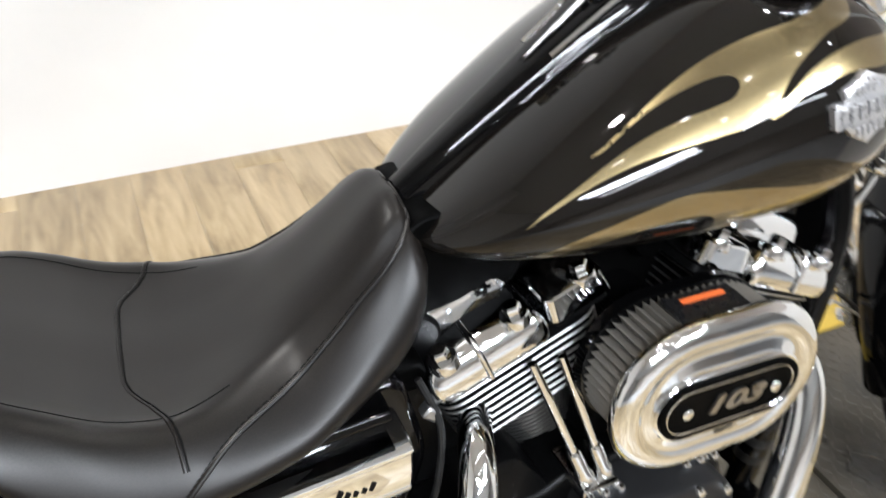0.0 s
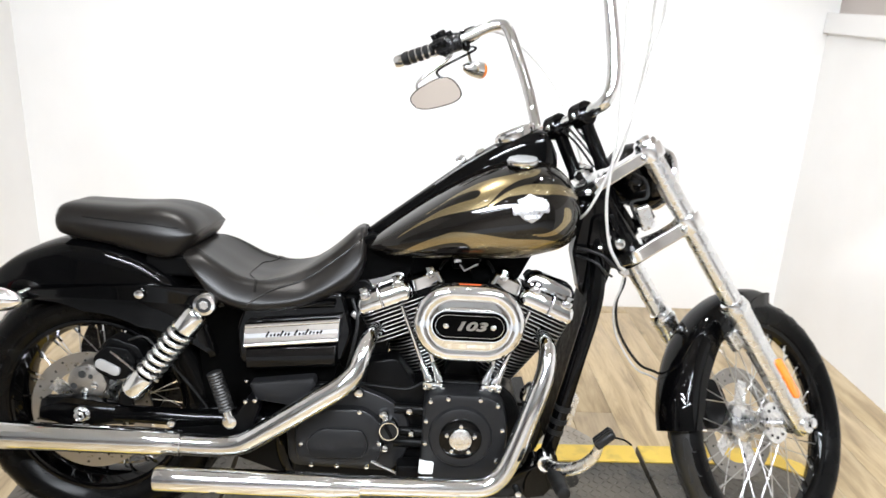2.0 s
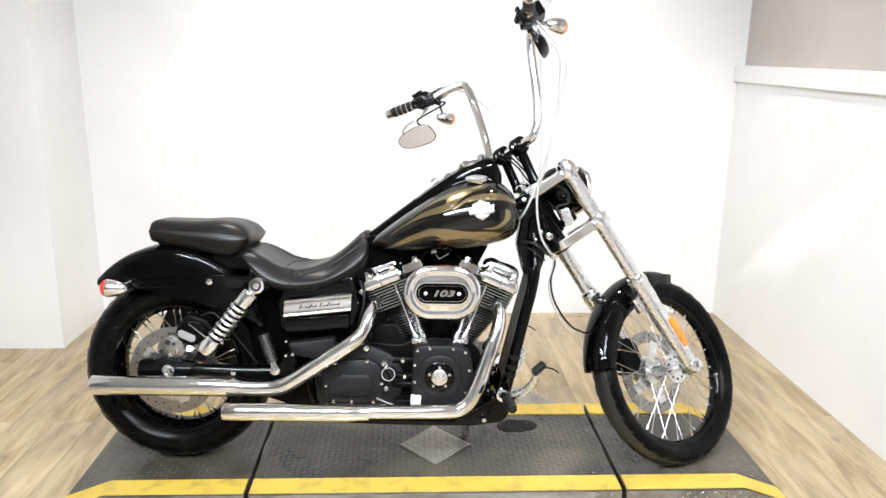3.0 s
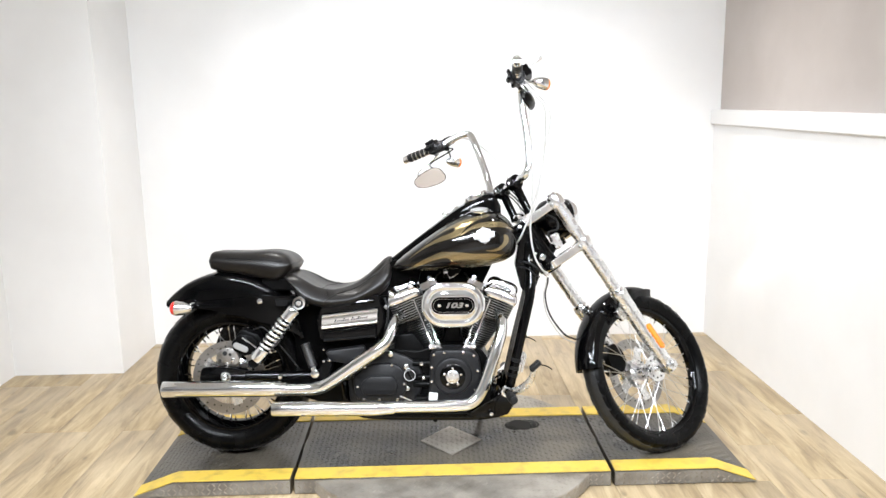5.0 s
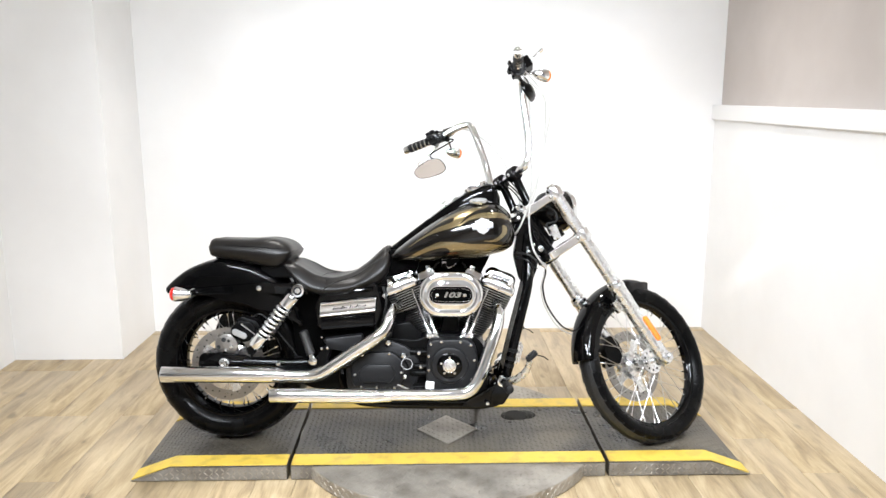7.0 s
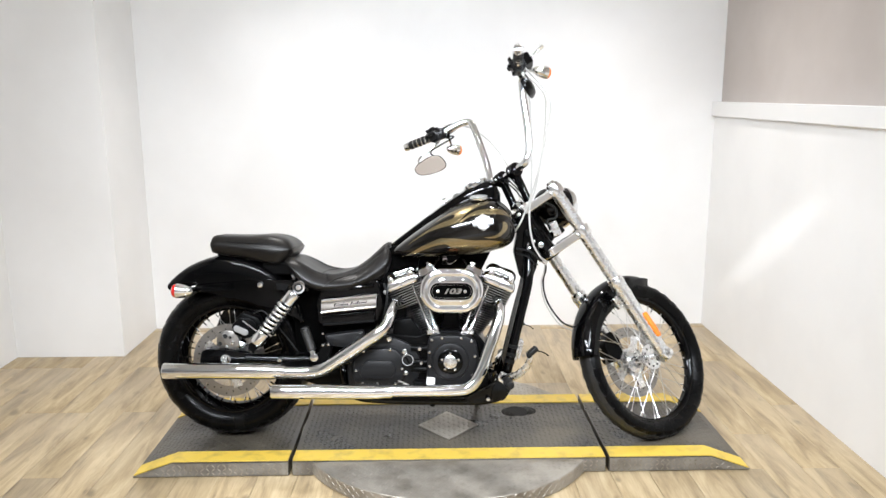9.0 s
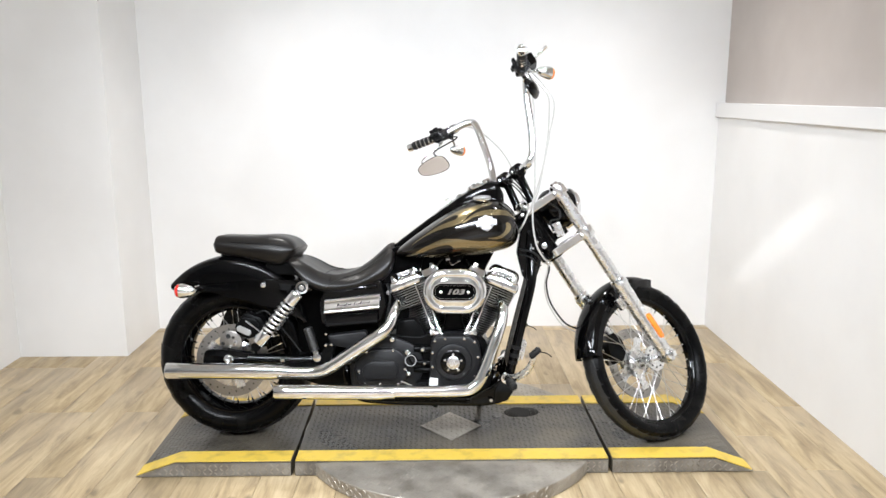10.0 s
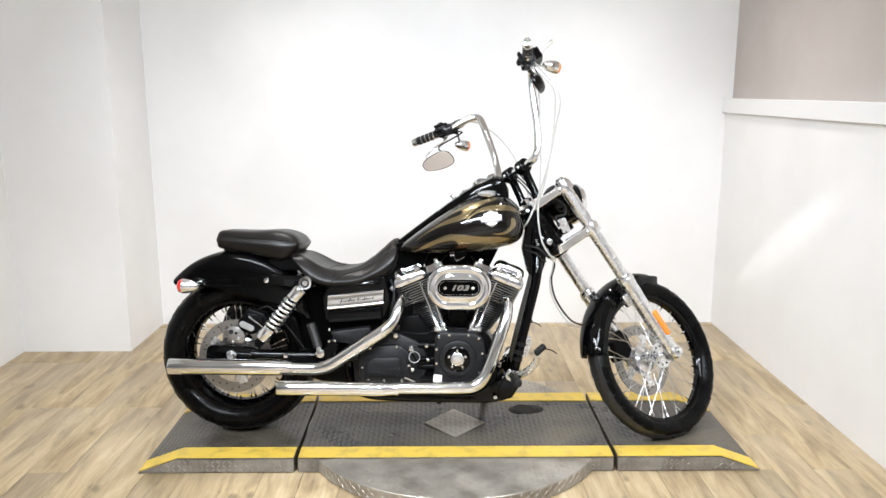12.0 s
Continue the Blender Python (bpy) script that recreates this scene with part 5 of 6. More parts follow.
part("gear_linkage", tube([(-0.17, -0.175, 0.262), (-0.085, -0.185, 0.23)], 0.004, 8), CHROME, bike)
part("case_cover", prism(rounded([(-0.2, 0.4), (-0.08, 0.38), (-0.075, 0.44), (-0.12, 0.5), (-0.19, 0.49)], 0.012), -0.06, -0.125, inset=0.006), SATIN, bike)
# primary drive cover on the left
primary = part("primary_cover", prism(stadium(-0.14, 0.29, 0.25, 0.105, 14, radians(-3)), 0.11, 0.19, inset=0.018), SATIN, bike, "wrinkle black primary cover")
part("derby_cover", lathe([(0.062, 0), (0.06, 0.008), (0.05, 0.012), (0.01, 0.013)], (-0.27, 0.188, 0.298), (0, 1, 0), 40), CHROME, primary, "chrome clutch cover")

# ---- exhaust ----
def pipe(name, pts, r, label, steps=6, seg=22):
    return part(name, tube(pts, r, seg, steps), CHROME, bike, label)


upper = pipe("exhaust_header", [(-0.14, -0.06, 0.57), (-0.172, -0.125, 0.57), (-0.187, -0.165, 0.555), (-0.197, -0.188, 0.525), (-0.211, -0.2, 0.488), (-0.241, -0.21, 0.457), (-0.29, -0.214, 0.424), (-0.36, -0.217, 0.378), (-0.44, -0.216, 0.325), (-0.475, -0.213, 0.308), (-0.53, -0.21, 0.301), (-0.65, -0.208, 0.301)], [0.017, 0.018, 0.0195, 0.021, 0.0235, 0.0256, 0.0262, 0.0262, 0.0262, 0.0262, 0.0262, 0.0262], "chrome rear header pipe")
muf = part("upper_muffler", lathe([(0.024, -1.083), (0.0302, -1.085), (0.0315, -1.08), (0.0318, -1.0), (0.0318, -0.69), (0.0312, -0.66), (0.0285, -0.615), (0.027, -0.61)], (0, -0.208, 0.303), (1, 0, 0), 34), CHROME, bike, "long chrome muffler")
part("muffler_bore", lathe([(0.025, -1.0835), (0.025, -1.04), (0.005, -1.04)], (0, -0.208, 0.303), (1, 0, 0), 24), GAP, muf)
part("muffler_clamp", lathe([(0.0275, -0.62), (0.0298, -0.618), (0.0298, -0.604), (0.0275, -0.602)], (0, -0.208, 0.302), (1, 0, 0), 30), CHROME, muf)
lower = pipe("exhaust_header", [(0.19, -0.06, 0.57), (0.215, -0.12, 0.572), (0.227, -0.165, 0.553), (0.222, -0.192, 0.503), (0.197, -0.213, 0.43), (0.163, -0.228, 0.335), (0.135, -0.24, 0.278), (0.1, -0.247, 0.25), (0.05, -0.25, 0.2435), (-0.05, -0.25, 0.241), (-0.22, -0.25, 0.2385)], [0.018, 0.019, 0.0205, 0.022, 0.0236, 0.0238, 0.0236, 0.0232, 0.0228, 0.0226, 0.0226], "chrome front header pipe")
muf = part("lower_muffler", lathe([(0.02, -0.649), (0.0262, -0.651), (0.0278, -0.646), (0.0282, -0.6), (0.0288, -0.34), (0.0288, -0.262), (0.0278, -0.24), (0.0245, -0.215), (0.0243, -0.188), (0.0226, -0.186)], (0, -0.25, 0.2355), (1, 0, 0.003), 34), CHROME, bike, "long chrome muffler")
part("muffler_bore", lathe([(0.0195, -0.6495), (0.0195, -0.61), (0.005, -0.61)], (0, -0.25, 0.2355), (1, 0, 0.003), 24), GAP, muf)
part("exhaust_bracket", prism(rounded([(-0.66, 0.27), (-0.5, 0.27), (-0.46, 0.32), (-0.5, 0.345), (-0.64, 0.33)], 0.01), -0.16, -0.19), INNER, bike)
part("exhaust_bolt", bolt((-0.63, -0.2, 0.343), 0.01, (0, -0.3, 1), 0.012), CHROME, bike)

# ---- battery box, side covers ----
part("battery_box", prism(rounded([(-0.49, 0.47), (-0.25, 0.485), (-0.225, 0.56), (-0.25, 0.66), (-0.47, 0.645), (-0.5, 0.56)], 0.02), -0.135, 0.135, inset=0), GLOSS, bike, "gloss black battery box", 0.008)
cov = part("battery_cover", loft([[(x + (z - 0.56) * 0.06, y, z + (x + 0.36) * 0.11) for x in (x0,) for y, z in ((-0.12, 0.536), (-0.155, 0.534), (-0.165, 0.536), (-0.1685, 0.54), (-0.166, 0.5445), (-0.1685, 0.563), (-0.166, 0.582), (-0.1685, 0.586), (-0.165, 0.591), (-0.155, 0.594), (-0.12, 0.594))]
                               for x0 in (-0.474, -0.47, -0.258, -0.254)]), CHROME, bike, "chrome battery cover with dark script", 0.003)
random.seed(3)
for k in range(15):
    x = -0.418 + k * 0.0082 + (0.008 if k > 6 else 0)
    hgt = 0.015 if k in (0, 4, 7, 10) else random.uniform(0.005, 0.009)
    part("script_bar", box((x, -0.1684, 0.561 + (x + 0.36) * 0.11 + hgt * 0.3), (0.0042, 0.0016, hgt), None, pose(0, 0, 0, 0, 28, 0).to_3x3()), SATIN, cov)
part("cover_band", loft([[(x, y, z + (x + 0.36) * 0.085) for y, z in ((-0.13, 0.618), (-0.15, 0.617), (-0.156, 0.624), (-0.153, 0.632), (-0.13, 0.634))] for x in (-0.47, -0.268)]), GLOSS, bike, "", 0.002)
part("cover_band", loft([[(x, y, z + (x + 0.36) * 0.085) for y, z in ((-0.13, 0.475), (-0.15, 0.475), (-0.158, 0.482), (-0.16, 0.505), (-0.156, 0.527), (-0.13, 0.53))] for x in (-0.47, -0.262)]), GLOSS, bike, "", 0.002)
part("side_cover", prism(rounded([(-0.462, 0.438), (-0.31, 0.458), (-0.305, 0.44), (-0.33, 0.41), (-0.365, 0.388), (-0.445, 0.398)], 0.01), -0.13, -0.168, inset=0.006), CASING, bike, "matt black triangular side cover")
part("cover_screw", bolt((-0.466, -0.165, 0.445), 0.005), CHROME, bike)
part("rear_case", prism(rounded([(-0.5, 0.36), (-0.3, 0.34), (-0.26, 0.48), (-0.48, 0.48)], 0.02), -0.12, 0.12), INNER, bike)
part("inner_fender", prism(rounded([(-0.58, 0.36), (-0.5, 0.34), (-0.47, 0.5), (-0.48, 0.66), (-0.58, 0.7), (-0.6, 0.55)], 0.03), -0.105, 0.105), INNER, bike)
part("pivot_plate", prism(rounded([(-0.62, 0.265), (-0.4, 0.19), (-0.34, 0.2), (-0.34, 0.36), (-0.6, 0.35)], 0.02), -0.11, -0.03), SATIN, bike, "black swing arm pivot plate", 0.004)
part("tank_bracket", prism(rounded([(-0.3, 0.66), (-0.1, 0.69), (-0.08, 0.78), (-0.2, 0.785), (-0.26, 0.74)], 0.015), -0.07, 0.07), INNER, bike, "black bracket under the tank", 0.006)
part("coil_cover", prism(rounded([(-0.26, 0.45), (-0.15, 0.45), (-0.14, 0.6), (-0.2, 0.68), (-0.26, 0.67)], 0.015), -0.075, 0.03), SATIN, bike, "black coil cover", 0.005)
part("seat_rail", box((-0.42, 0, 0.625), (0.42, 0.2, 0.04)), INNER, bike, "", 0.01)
part("side_loom", tube([(-0.23, -0.12, 0.64), (-0.215, -0.14, 0.59), (-0.225, -0.15, 0.52), (-0.24, -0.14, 0.46)], 0.004, 8, 6), RUBBER, bike)
part("connector", box((-0.222, -0.13, 0.605), (0.018, 0.016, 0.014), turn=pose(0, 0, 0, 0, 40, 0).to_3x3()), ZINC, bike, "", 0.003)

# ---- passenger pegs ----
def passenger_peg(s):
    root = tagged(new("passenger_peg"), "folded-up passenger footpeg with ribbed rubber")
    root.parent = bike
    a, b = Vector((-0.503, s * 0.2, 0.385)), Vector((-0.532, s * 0.2, 0.474))
    w = (b - a).normalized()
    prof = []
    L = (b - a).length
    for k in range(26):
        h = L * k / 25
        prof.append((0.0165 if k % 2 else 0.0182, h))
    part("rubber", lathe([(0.004, -0.001)] + prof + [(0.006, L + 0.003)], a, w, 20), TREAD, root, "ribbed rubber sleeve", sharp=30)
    part("clevis", tube([a, a - w * 0.03], [0.011, 0.014], 14), CHROME, root)
    g = lathe([(0.012, -0.012), (0.016, -0.01), (0.016, 0.01), (0.012, 0.012)], a - w * 0.028, (0, 1, 0), 20)
    part("pivot", g, CHROME, root)
    part("bracket", prism(rounded([(-0.51, 0.318), (-0.45, 0.335), (-0.43, 0.395), (-0.46, 0.41), (-0.485, 0.365), (-0.512, 0.35)], 0.01), s * 0.12, s * 0.19), SATIN, root)
    for bx, bz in ((-0.462, 0.405), (-0.44, 0.408)):
        part("bracket_bolt", bolt((bx, s * 0.19, bz), 0.006, (0, s, 0)), CHROME, root)
    return root


passenger_peg(-1)
passenger_peg(1)

# ---- frame ----
def rail():
    return tube([(0.345, -0.03, 0.80), (0.352, -0.05, 0.73), (0.345, -0.075, 0.64), (0.312, -0.088, 0.5), (0.284, -0.093, 0.38), (0.256, -0.096, 0.26), (0.235, -0.098, 0.19), (0.19, -0.1, 0.172), (0.1, -0.1, 0.165), (-0.2, -0.1, 0.168), (-0.34, -0.1, 0.182), (-0.39, -0.1, 0.24), (-0.4, -0.1, 0.4), (-0.44, -0.1, 0.6)], 0.0195, 14, 5)


both("frame_tube", rail, GLOSS, "gloss black frame tube")
DOWN = ((0.333, 0.80, 0.03), (0.343, 0.73, 0.05), (0.338, 0.64, 0.073), (0.307, 0.5, 0.086), (0.28, 0.38, 0.091), (0.262, 0.3, 0.093))
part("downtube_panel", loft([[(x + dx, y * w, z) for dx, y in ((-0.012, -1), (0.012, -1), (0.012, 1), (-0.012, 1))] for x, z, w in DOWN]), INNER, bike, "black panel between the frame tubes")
# added block that closes the view between the cylinders and darkens the gap
part("tank_gap_filler", prism(rounded([(-0.1, 0.69), (-0.03, 0.6), (0.1, 0.6), (0.16, 0.69), (0.2, 0.77), (0.2, 0.81), (-0.1, 0.76)], 0.01), -0.05, 0.05), INNER, bike, "near-black block added to keep the gap under the tank dark")
part("backbone", tube([(0.36, 0, 0.87), (0.2, 0, 0.85), (0.0, 0, 0.78), (-0.2, 0, 0.69), (-0.4, 0, 0.6)], 0.028, 16, 4), GLOSS, bike)
part("cross_tube", tube([(0.2, -0.1, 0.172), (0.2, 0.1, 0.172)], 0.016, 12), GLOSS, bike)
part("cross_tube", tube([(-0.33, -0.1, 0.182), (-0.33, 0.1, 0.182)], 0.016, 12), GLOSS, bike)
part("neck_gusset", prism(rounded([(0.29, 0.76), (0.315, 0.66), (0.36, 0.63), (0.385, 0.70), (0.40, 0.80), (0.36, 0.9), (0.31, 0.88)], 0.012), -0.034, 0.034), GLOSS, bike, "gloss black steering head gusset", 0.006)
for z in (0.385, 0.352, 0.325):
    x = 0.293 + (z - 0.38) * 0.24
    part("cable_tie", lathe([(0.0196, -0.007), (0.0215, -0.006), (0.0215, 0.006), (0.0196, 0.007)], (x - 0.008, -0.0935, z), (0.23, 0, 1), 18), RUBBER, bike)
reg = part("voltage_regulator", box((0.3, -0.02, 0.36), (0.026, 0.1, 0.075), turn=pose(0, 0, 0, 0, 14, 0).to_3x3()), BRUSHED, bike, "finned regulator", 0.004)
for k in range(7):
    part("regulator_fin", box((0.315, -0.06 + k * 0.0135, 0.363), (0.018, 0.004, 0.07), turn=pose(0, 0, 0, 0, 14, 0).to_3x3()), BRUSHED, reg)
part("exhaust_port_cover", lathe([(0.022, 0), (0.027, 0.008), (0.024, 0.02), (0.01, 0.024)], (0.2, -0.1, 0.42), (0.3, -1, 0.1), 22), CHROME, bike)

# ---- forward controls ----
def controls(s):
    root = tagged(new("foot_control"), "chrome forward foot control with rubber peg and pad")
    root.parent = bike
    part("mount", prism(rounded([(0.2, 0.17), (0.25, 0.18), (0.285, 0.24), (0.27, 0.29), (0.235, 0.28), (0.2, 0.22)], 0.012), s * 0.1, s * 0.15), GLOSS, root)
    part("peg_bar", tube([(0.25, s * 0.12, 0.265), (0.255, s * 0.22, 0.275)], 0.012, 14), CHROME, root)
    a, b = Vector((0.255, s * 0.215, 0.274)), Vector((0.262, s * 0.33, 0.28))
    part("peg", lathe([(0.01, 0), (0.0165, 0.004)] + [(0.0175 if k % 2 else 0.0155, 0.008 + 0.009 * k) for k in range(11)] + [(0.014, 0.112), (0.005, 0.115)], a, b - a, 20), RUBBER, root, "ribbed rubber footpeg")
    part("lever", tube([(0.243, s * 0.17, 0.275), (0.258, s * 0.215, 0.285), (0.278, s * 0.245, 0.297), (0.305, s * 0.268, 0.318), (0.328, s * 0.285, 0.35), (0.337, s * 0.297, 0.385)], [0.016, 0.0155, 0.015, 0.014, 0.012, 0.0095], 14, 5), BRUSHED, root, "curved satin aluminium lever")
    part("pivot", lathe([(0.012, -0.014), (0.02, -0.012), (0.02, 0.012), (0.012, 0.014)], (0.243, s * 0.165, 0.275), (0, 1, 0), 22), CHROME, root)
    turn = pose(0, 0, 0, 0, -42, 0)
    pad = part("pad", box((0.343, s * 0.305, 0.403), (0.05, 0.034, 0.019), turn=turn.to_3x3()), RUBBER, root, "black rubber pad", 0.006)
    for k in range(3):
        part("pad_rib", box(Vector((0.343, s * (0.294 + 0.011 * k), 0.403)) + turn @ Vector((0, 0, 0.01)), (0.042, 0.004, 0.003), turn=turn.to_3x3()), TREAD, pad)
    part("pad_spring", tube([(0.35, s * 0.31, 0.41), (0.385, s * 0.305, 0.402), (0.405, s * 0.3, 0.388)], 0.0022, 8, 4), SATIN, root)
    part("linkage", tube([(0.235, s * 0.16, 0.27), (0.1, s * 0.155, 0.19), (-0.05, s * 0.15, 0.19)], 0.005, 8), GLOSS, root)
    return root


controls(-1)
controls(1)
part("lower_cover", prism(rounded([(0.08, 0.172), (0.16, 0.168), (0.225, 0.2), (0.238, 0.27), (0.215, 0.28), (0.195, 0.23), (0.1, 0.19)], 0.012), -0.11, -0.145, inset=0.004), GLOSS, bike)
part("mount_bolt", bolt((0.185, -0.15, 0.185), 0.009, h=0.012), CHROME, bike)
part("mount_bolt", bolt((0.215, -0.15, 0.26), 0.007, h=0.01), CHROME, bike)
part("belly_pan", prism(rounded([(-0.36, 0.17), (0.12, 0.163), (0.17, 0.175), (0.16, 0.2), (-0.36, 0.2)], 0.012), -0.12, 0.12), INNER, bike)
part("drain_plug", bolt((-0.04, -0.02, 0.142), 0.012, (0, 0, -1), 0.025), SATIN, bike)

# side stand
stand = part("side_stand", tube([(0.1, 0.12, 0.17), (0.12, 0.19, 0.12), (0.15, 0.3, 0.058), (0.155, 0.318, 0.05)], [0.014, 0.012, 0.011, 0.01], 12, 4), GLOSS, bike, "extended side stand")
part("stand_foot", prism(stadium(0, 0, 0.035, 0.018), -0.004, 0.004).moved(lambda p: pose(0.158, 0.326, 0.0505, 8, 0, 0) @ Vector((p.x, p.z, p.y))), GLOSS, stand)

# ---- front end, turned about the steering axis to its left stop ----
RAKE, STEER = radians(34), radians(39)
E1, E2, E3 = Vector((math.cos(RAKE), 0, math.sin(RAKE))), Vector((0, 1, 0)), Vector((-math.sin(RAKE), 0, math.cos(RAKE)))
HEAD = Vector((0.955 - 0.96 * math.tan(RAKE), 0, 0.952))


def fk(f, l=None, u=None):
    """From the fork's frame (ahead, left, up the steering axis) to the bike, steered."""
    if l is None:
        f, l, u = f
    c, s = math.cos(STEER), math.sin(STEER)
    return HEAD + E1 * (f * c - l * s) + E2 * (f * s + l * c) + E3 * u


def fkd(f, l, u):
    return fk(f, l, u) - HEAD


XF = (math.cos(RAKE), -math.sin(RAKE))
ZF = (math.sin(RAKE), math.cos(RAKE))
FF, FL = 0.106, 0.116
AXLE_U = -0.8385
part("steering_head", tube([fk(0, 0, -0.26), fk(0, 0, -0.03)], 0.033, 22), GLOSS, bike, "gloss black steering head")


def leg(s):
    root = tagged(new("fork_leg"), "chrome fork tube with polished slider")
    root.parent = bike
    part("upper_tube", tube([fk(FF, s * FL, -0.013), fk(FF, s * FL, -0.5)], 0.0245, 28), SLIDER, root, "satin chrome upper tube")
    part("tube_cap", lathe([(0.0245, -0.01), (0.0285, -0.008), (0.0285, 0.004), (0.025, 0.009), (0.017, 0.01), (0.017, 0.017), (0.013, 0.02)], fk(FF, s * FL, -0.013), E3, 28), CHROME, root)
    up = fkd(0, 0, 1)
    prof = [(0.0245, 0.0), (0.033, -0.002), (0.0345, -0.008), (0.0345, -0.02), (0.032, -0.026), (0.032, -0.07), (0.03, -0.1), (0.029, -0.3), (0.028, -0.37), (0.021, -0.39), (0.01, -0.394)]
    part("slider", lathe([(r, h) for r, h in prof], fk(FF, s * FL, -0.475), up, 32), SLIDER, root, "polished lower slider")
    part("dust_seal", lathe([(0.0245, 0.012), (0.029, 0.01), (0.032, 0.002), (0.032, -0.004)], fk(FF, s * FL, -0.475), up, 28), CHROME, root)
    out = fkd(0, s, 0)
    part("axle_lug", lathe([(0.014, -0.03), (0.027, -0.028), (0.0275, 0.02), (0.024, 0.026), (0.013, 0.027)], fk(FF + 0.0, s * FL, AXLE_U), out, 28), SLIDER, root)
    part("axle_nut", lathe([(0.014, 0.024), (0.015, 0.028), (0.0145, 0.04), (0.01, 0.043), (0.006, 0.042)], fk(FF, s * FL, AXLE_U), out, 6), CHROME, root)
    # side reflector on the slider, facing out
    refl = Geo()
    m = [Vector((f, s * (FL + 0.027), u)) for f, u in stadium(FF + 0.006, -0.705, 0.058, 0.0125, 8, radians(90))]
    loft([[fk(p) for p in m], [fk(p + Vector((0, s * 0.007, 0))) for p in m], [fk(Vector((FF + 0.006 + (p.x - FF - 0.006) * 0.8, p.y + s * 0.009, -0.705 + (p.z + 0.705) * 0.95))) for p in m]], g=refl)
    part("reflector", refl, AMBER, root, "long amber side reflector")
    part("fender_lug", box((0, 0, 0), (0.03, 0.02, 0.05)).moved(lambda p: fk(FF - 0.03 + p.x, s * (FL - 0.03) + p.y, -0.56 + p.z)), SLIDER, root, "", 0.004)
    return root


leg(-1)
leg(1)


def tree(u, th, name, label, arm):
    """A fork yoke: a middle block on the stem and an arm out to each leg."""
    pts = [(-0.035, -0.05), (-0.035, 0.05), (0.02, 0.085), (FF - 0.03, FL + 0.012), (FF - 0.005, FL + 0.031), (FF + 0.03, FL + 0.012), (FF + 0.03, FL - 0.02), (0.065, 0.06), (0.05, 0.03), (0.05, -0.03), (0.065, -0.06), (FF + 0.03, -FL + 0.02), (FF + 0.03, -FL - 0.012), (FF - 0.005, -FL - 0.031), (FF - 0.03, -FL - 0.012), (0.02, -0.085)]
    g = loft([[fk(f, l, u + h) for f, l in rounded(pts, 0.012, 3)] for h in (-th / 2, th / 2)])
    root = part(name, g, YOKE, bike, label, 0.004)
    for s in (-1, 1):
        part("clamp_ring", lathe([(0.0245, -th * 0.62), (0.033, -th * 0.6), (0.034, -th * 0.5), (0.034, th * 0.5), (0.033, th * 0.6), (0.0245, th * 0.62)], fk(FF, s * FL, u), fkd(0, 0, 1), 30), YOKE, root)
        part("pinch_bolt", bolt(fk(FF - 0.035, s * (FL + 0.006), u), 0.008, fkd(-0.4, s, 0), 0.01), CHROME, root)
    return root


tree(-0.036, 0.03, "upper_yoke", "polished upper fork yoke", 0)
tree(-0.235, 0.034, "lower_yoke", "polished lower fork yoke", 0)
part("stem_nut", lathe([(0.018, 0), (0.024, 0.003), (0.024, 0.016), (0.016, 0.024), (0.006, 0.026)], fk(0, 0, -0.013), E3, 24), CHROME, bike)

# front wheel
FAX = fk(FF, 0, AXLE_U)
front = wheel("front_wheel", FAX, fkd(0, 1, 0), fkd(XF[0], 0, XF[1]), 0.331, 0.268, 0.088, 0.06, 40, 0.05, 0.053, "tall narrow spoked front wheel", 0.066, 0.15, 34)
part("front_axle", tube([fk(FF, -FL, AXLE_U), fk(FF, FL, AXLE_U)], 0.0125, 16), CHROME, bike)
part("front_caliper", Geo().put(*(lambda g: (g.v, g.f))(prism(rounded([(-0.165, 0.075), (-0.125, 0.13), (-0.08, 0.1), (-0.06, 0.05), (-0.09, 0.0), (-0.14, -0.01)], 0.02), 0.045, 0.1, inset=0.006))).moved(lambda p: fk(FF + p.x * XF[0] + p.z * ZF[0], p.y, AXLE_U + p.x * XF[1] + p.z * ZF[1])), SATIN, bike, "black brake caliper")


# front fender
def ff_geo():
    g = fender_geo((0, 0), 76.5, 179, lambda a: float(np.interp(a, (62, 68, 78, 120, 170, 187), (0.366, 0.364, 0.36, 0.362, 0.36, 0.356))), lambda a: float(np.interp(a, (62, 76, 84, 100, 145, 170, 179), (0.362, 0.357, 0.34, 0.294, 0.285, 0.292, 0.31))), lambda a: float(np.interp(a, (62, 76, 84, 100, 150, 187), (0.02, 0.024, 0.042, 0.06, 0.062, 0.062))), 48, 0.0025, 0.034)
    return g.moved(lambda p: fk(FF + p.x * XF[0] + p.z * ZF[0], p.y, AXLE_U + p.x * XF[1] + p.z * ZF[1]))


part("front_fender", ff_geo(), GLOSS, bike, "gloss black narrow front fender", sharp=50)

# headlamp, looking level ahead of the fork
lamp_d = fkd(XF[0], 0, XF[1])
lamp_c = fk(0.162, 0, -0.095)
lamp = part("headlamp", lathe([(0.01, -0.082), (0.04, -0.078), (0.064, -0.06), (0.078, -0.03), (0.083, 0.0), (0.084, 0.04), (0.082, 0.044)], lamp_c, lamp_d, 44), GLOSS, bike, "gloss black headlamp bucket with chrome rim")
part("headlamp_rim", lathe([(0.083, 0.036), (0.088, 0.04), (0.089, 0.052), (0.084, 0.062), (0.077, 0.064), (0.075, 0.056)], lamp_c, lamp_d, 44), CHROME, lamp, "chrome rim")
LENS = mat("headlamp_glass", (0.75, 0.78, 0.8), 0.05, 0.6)
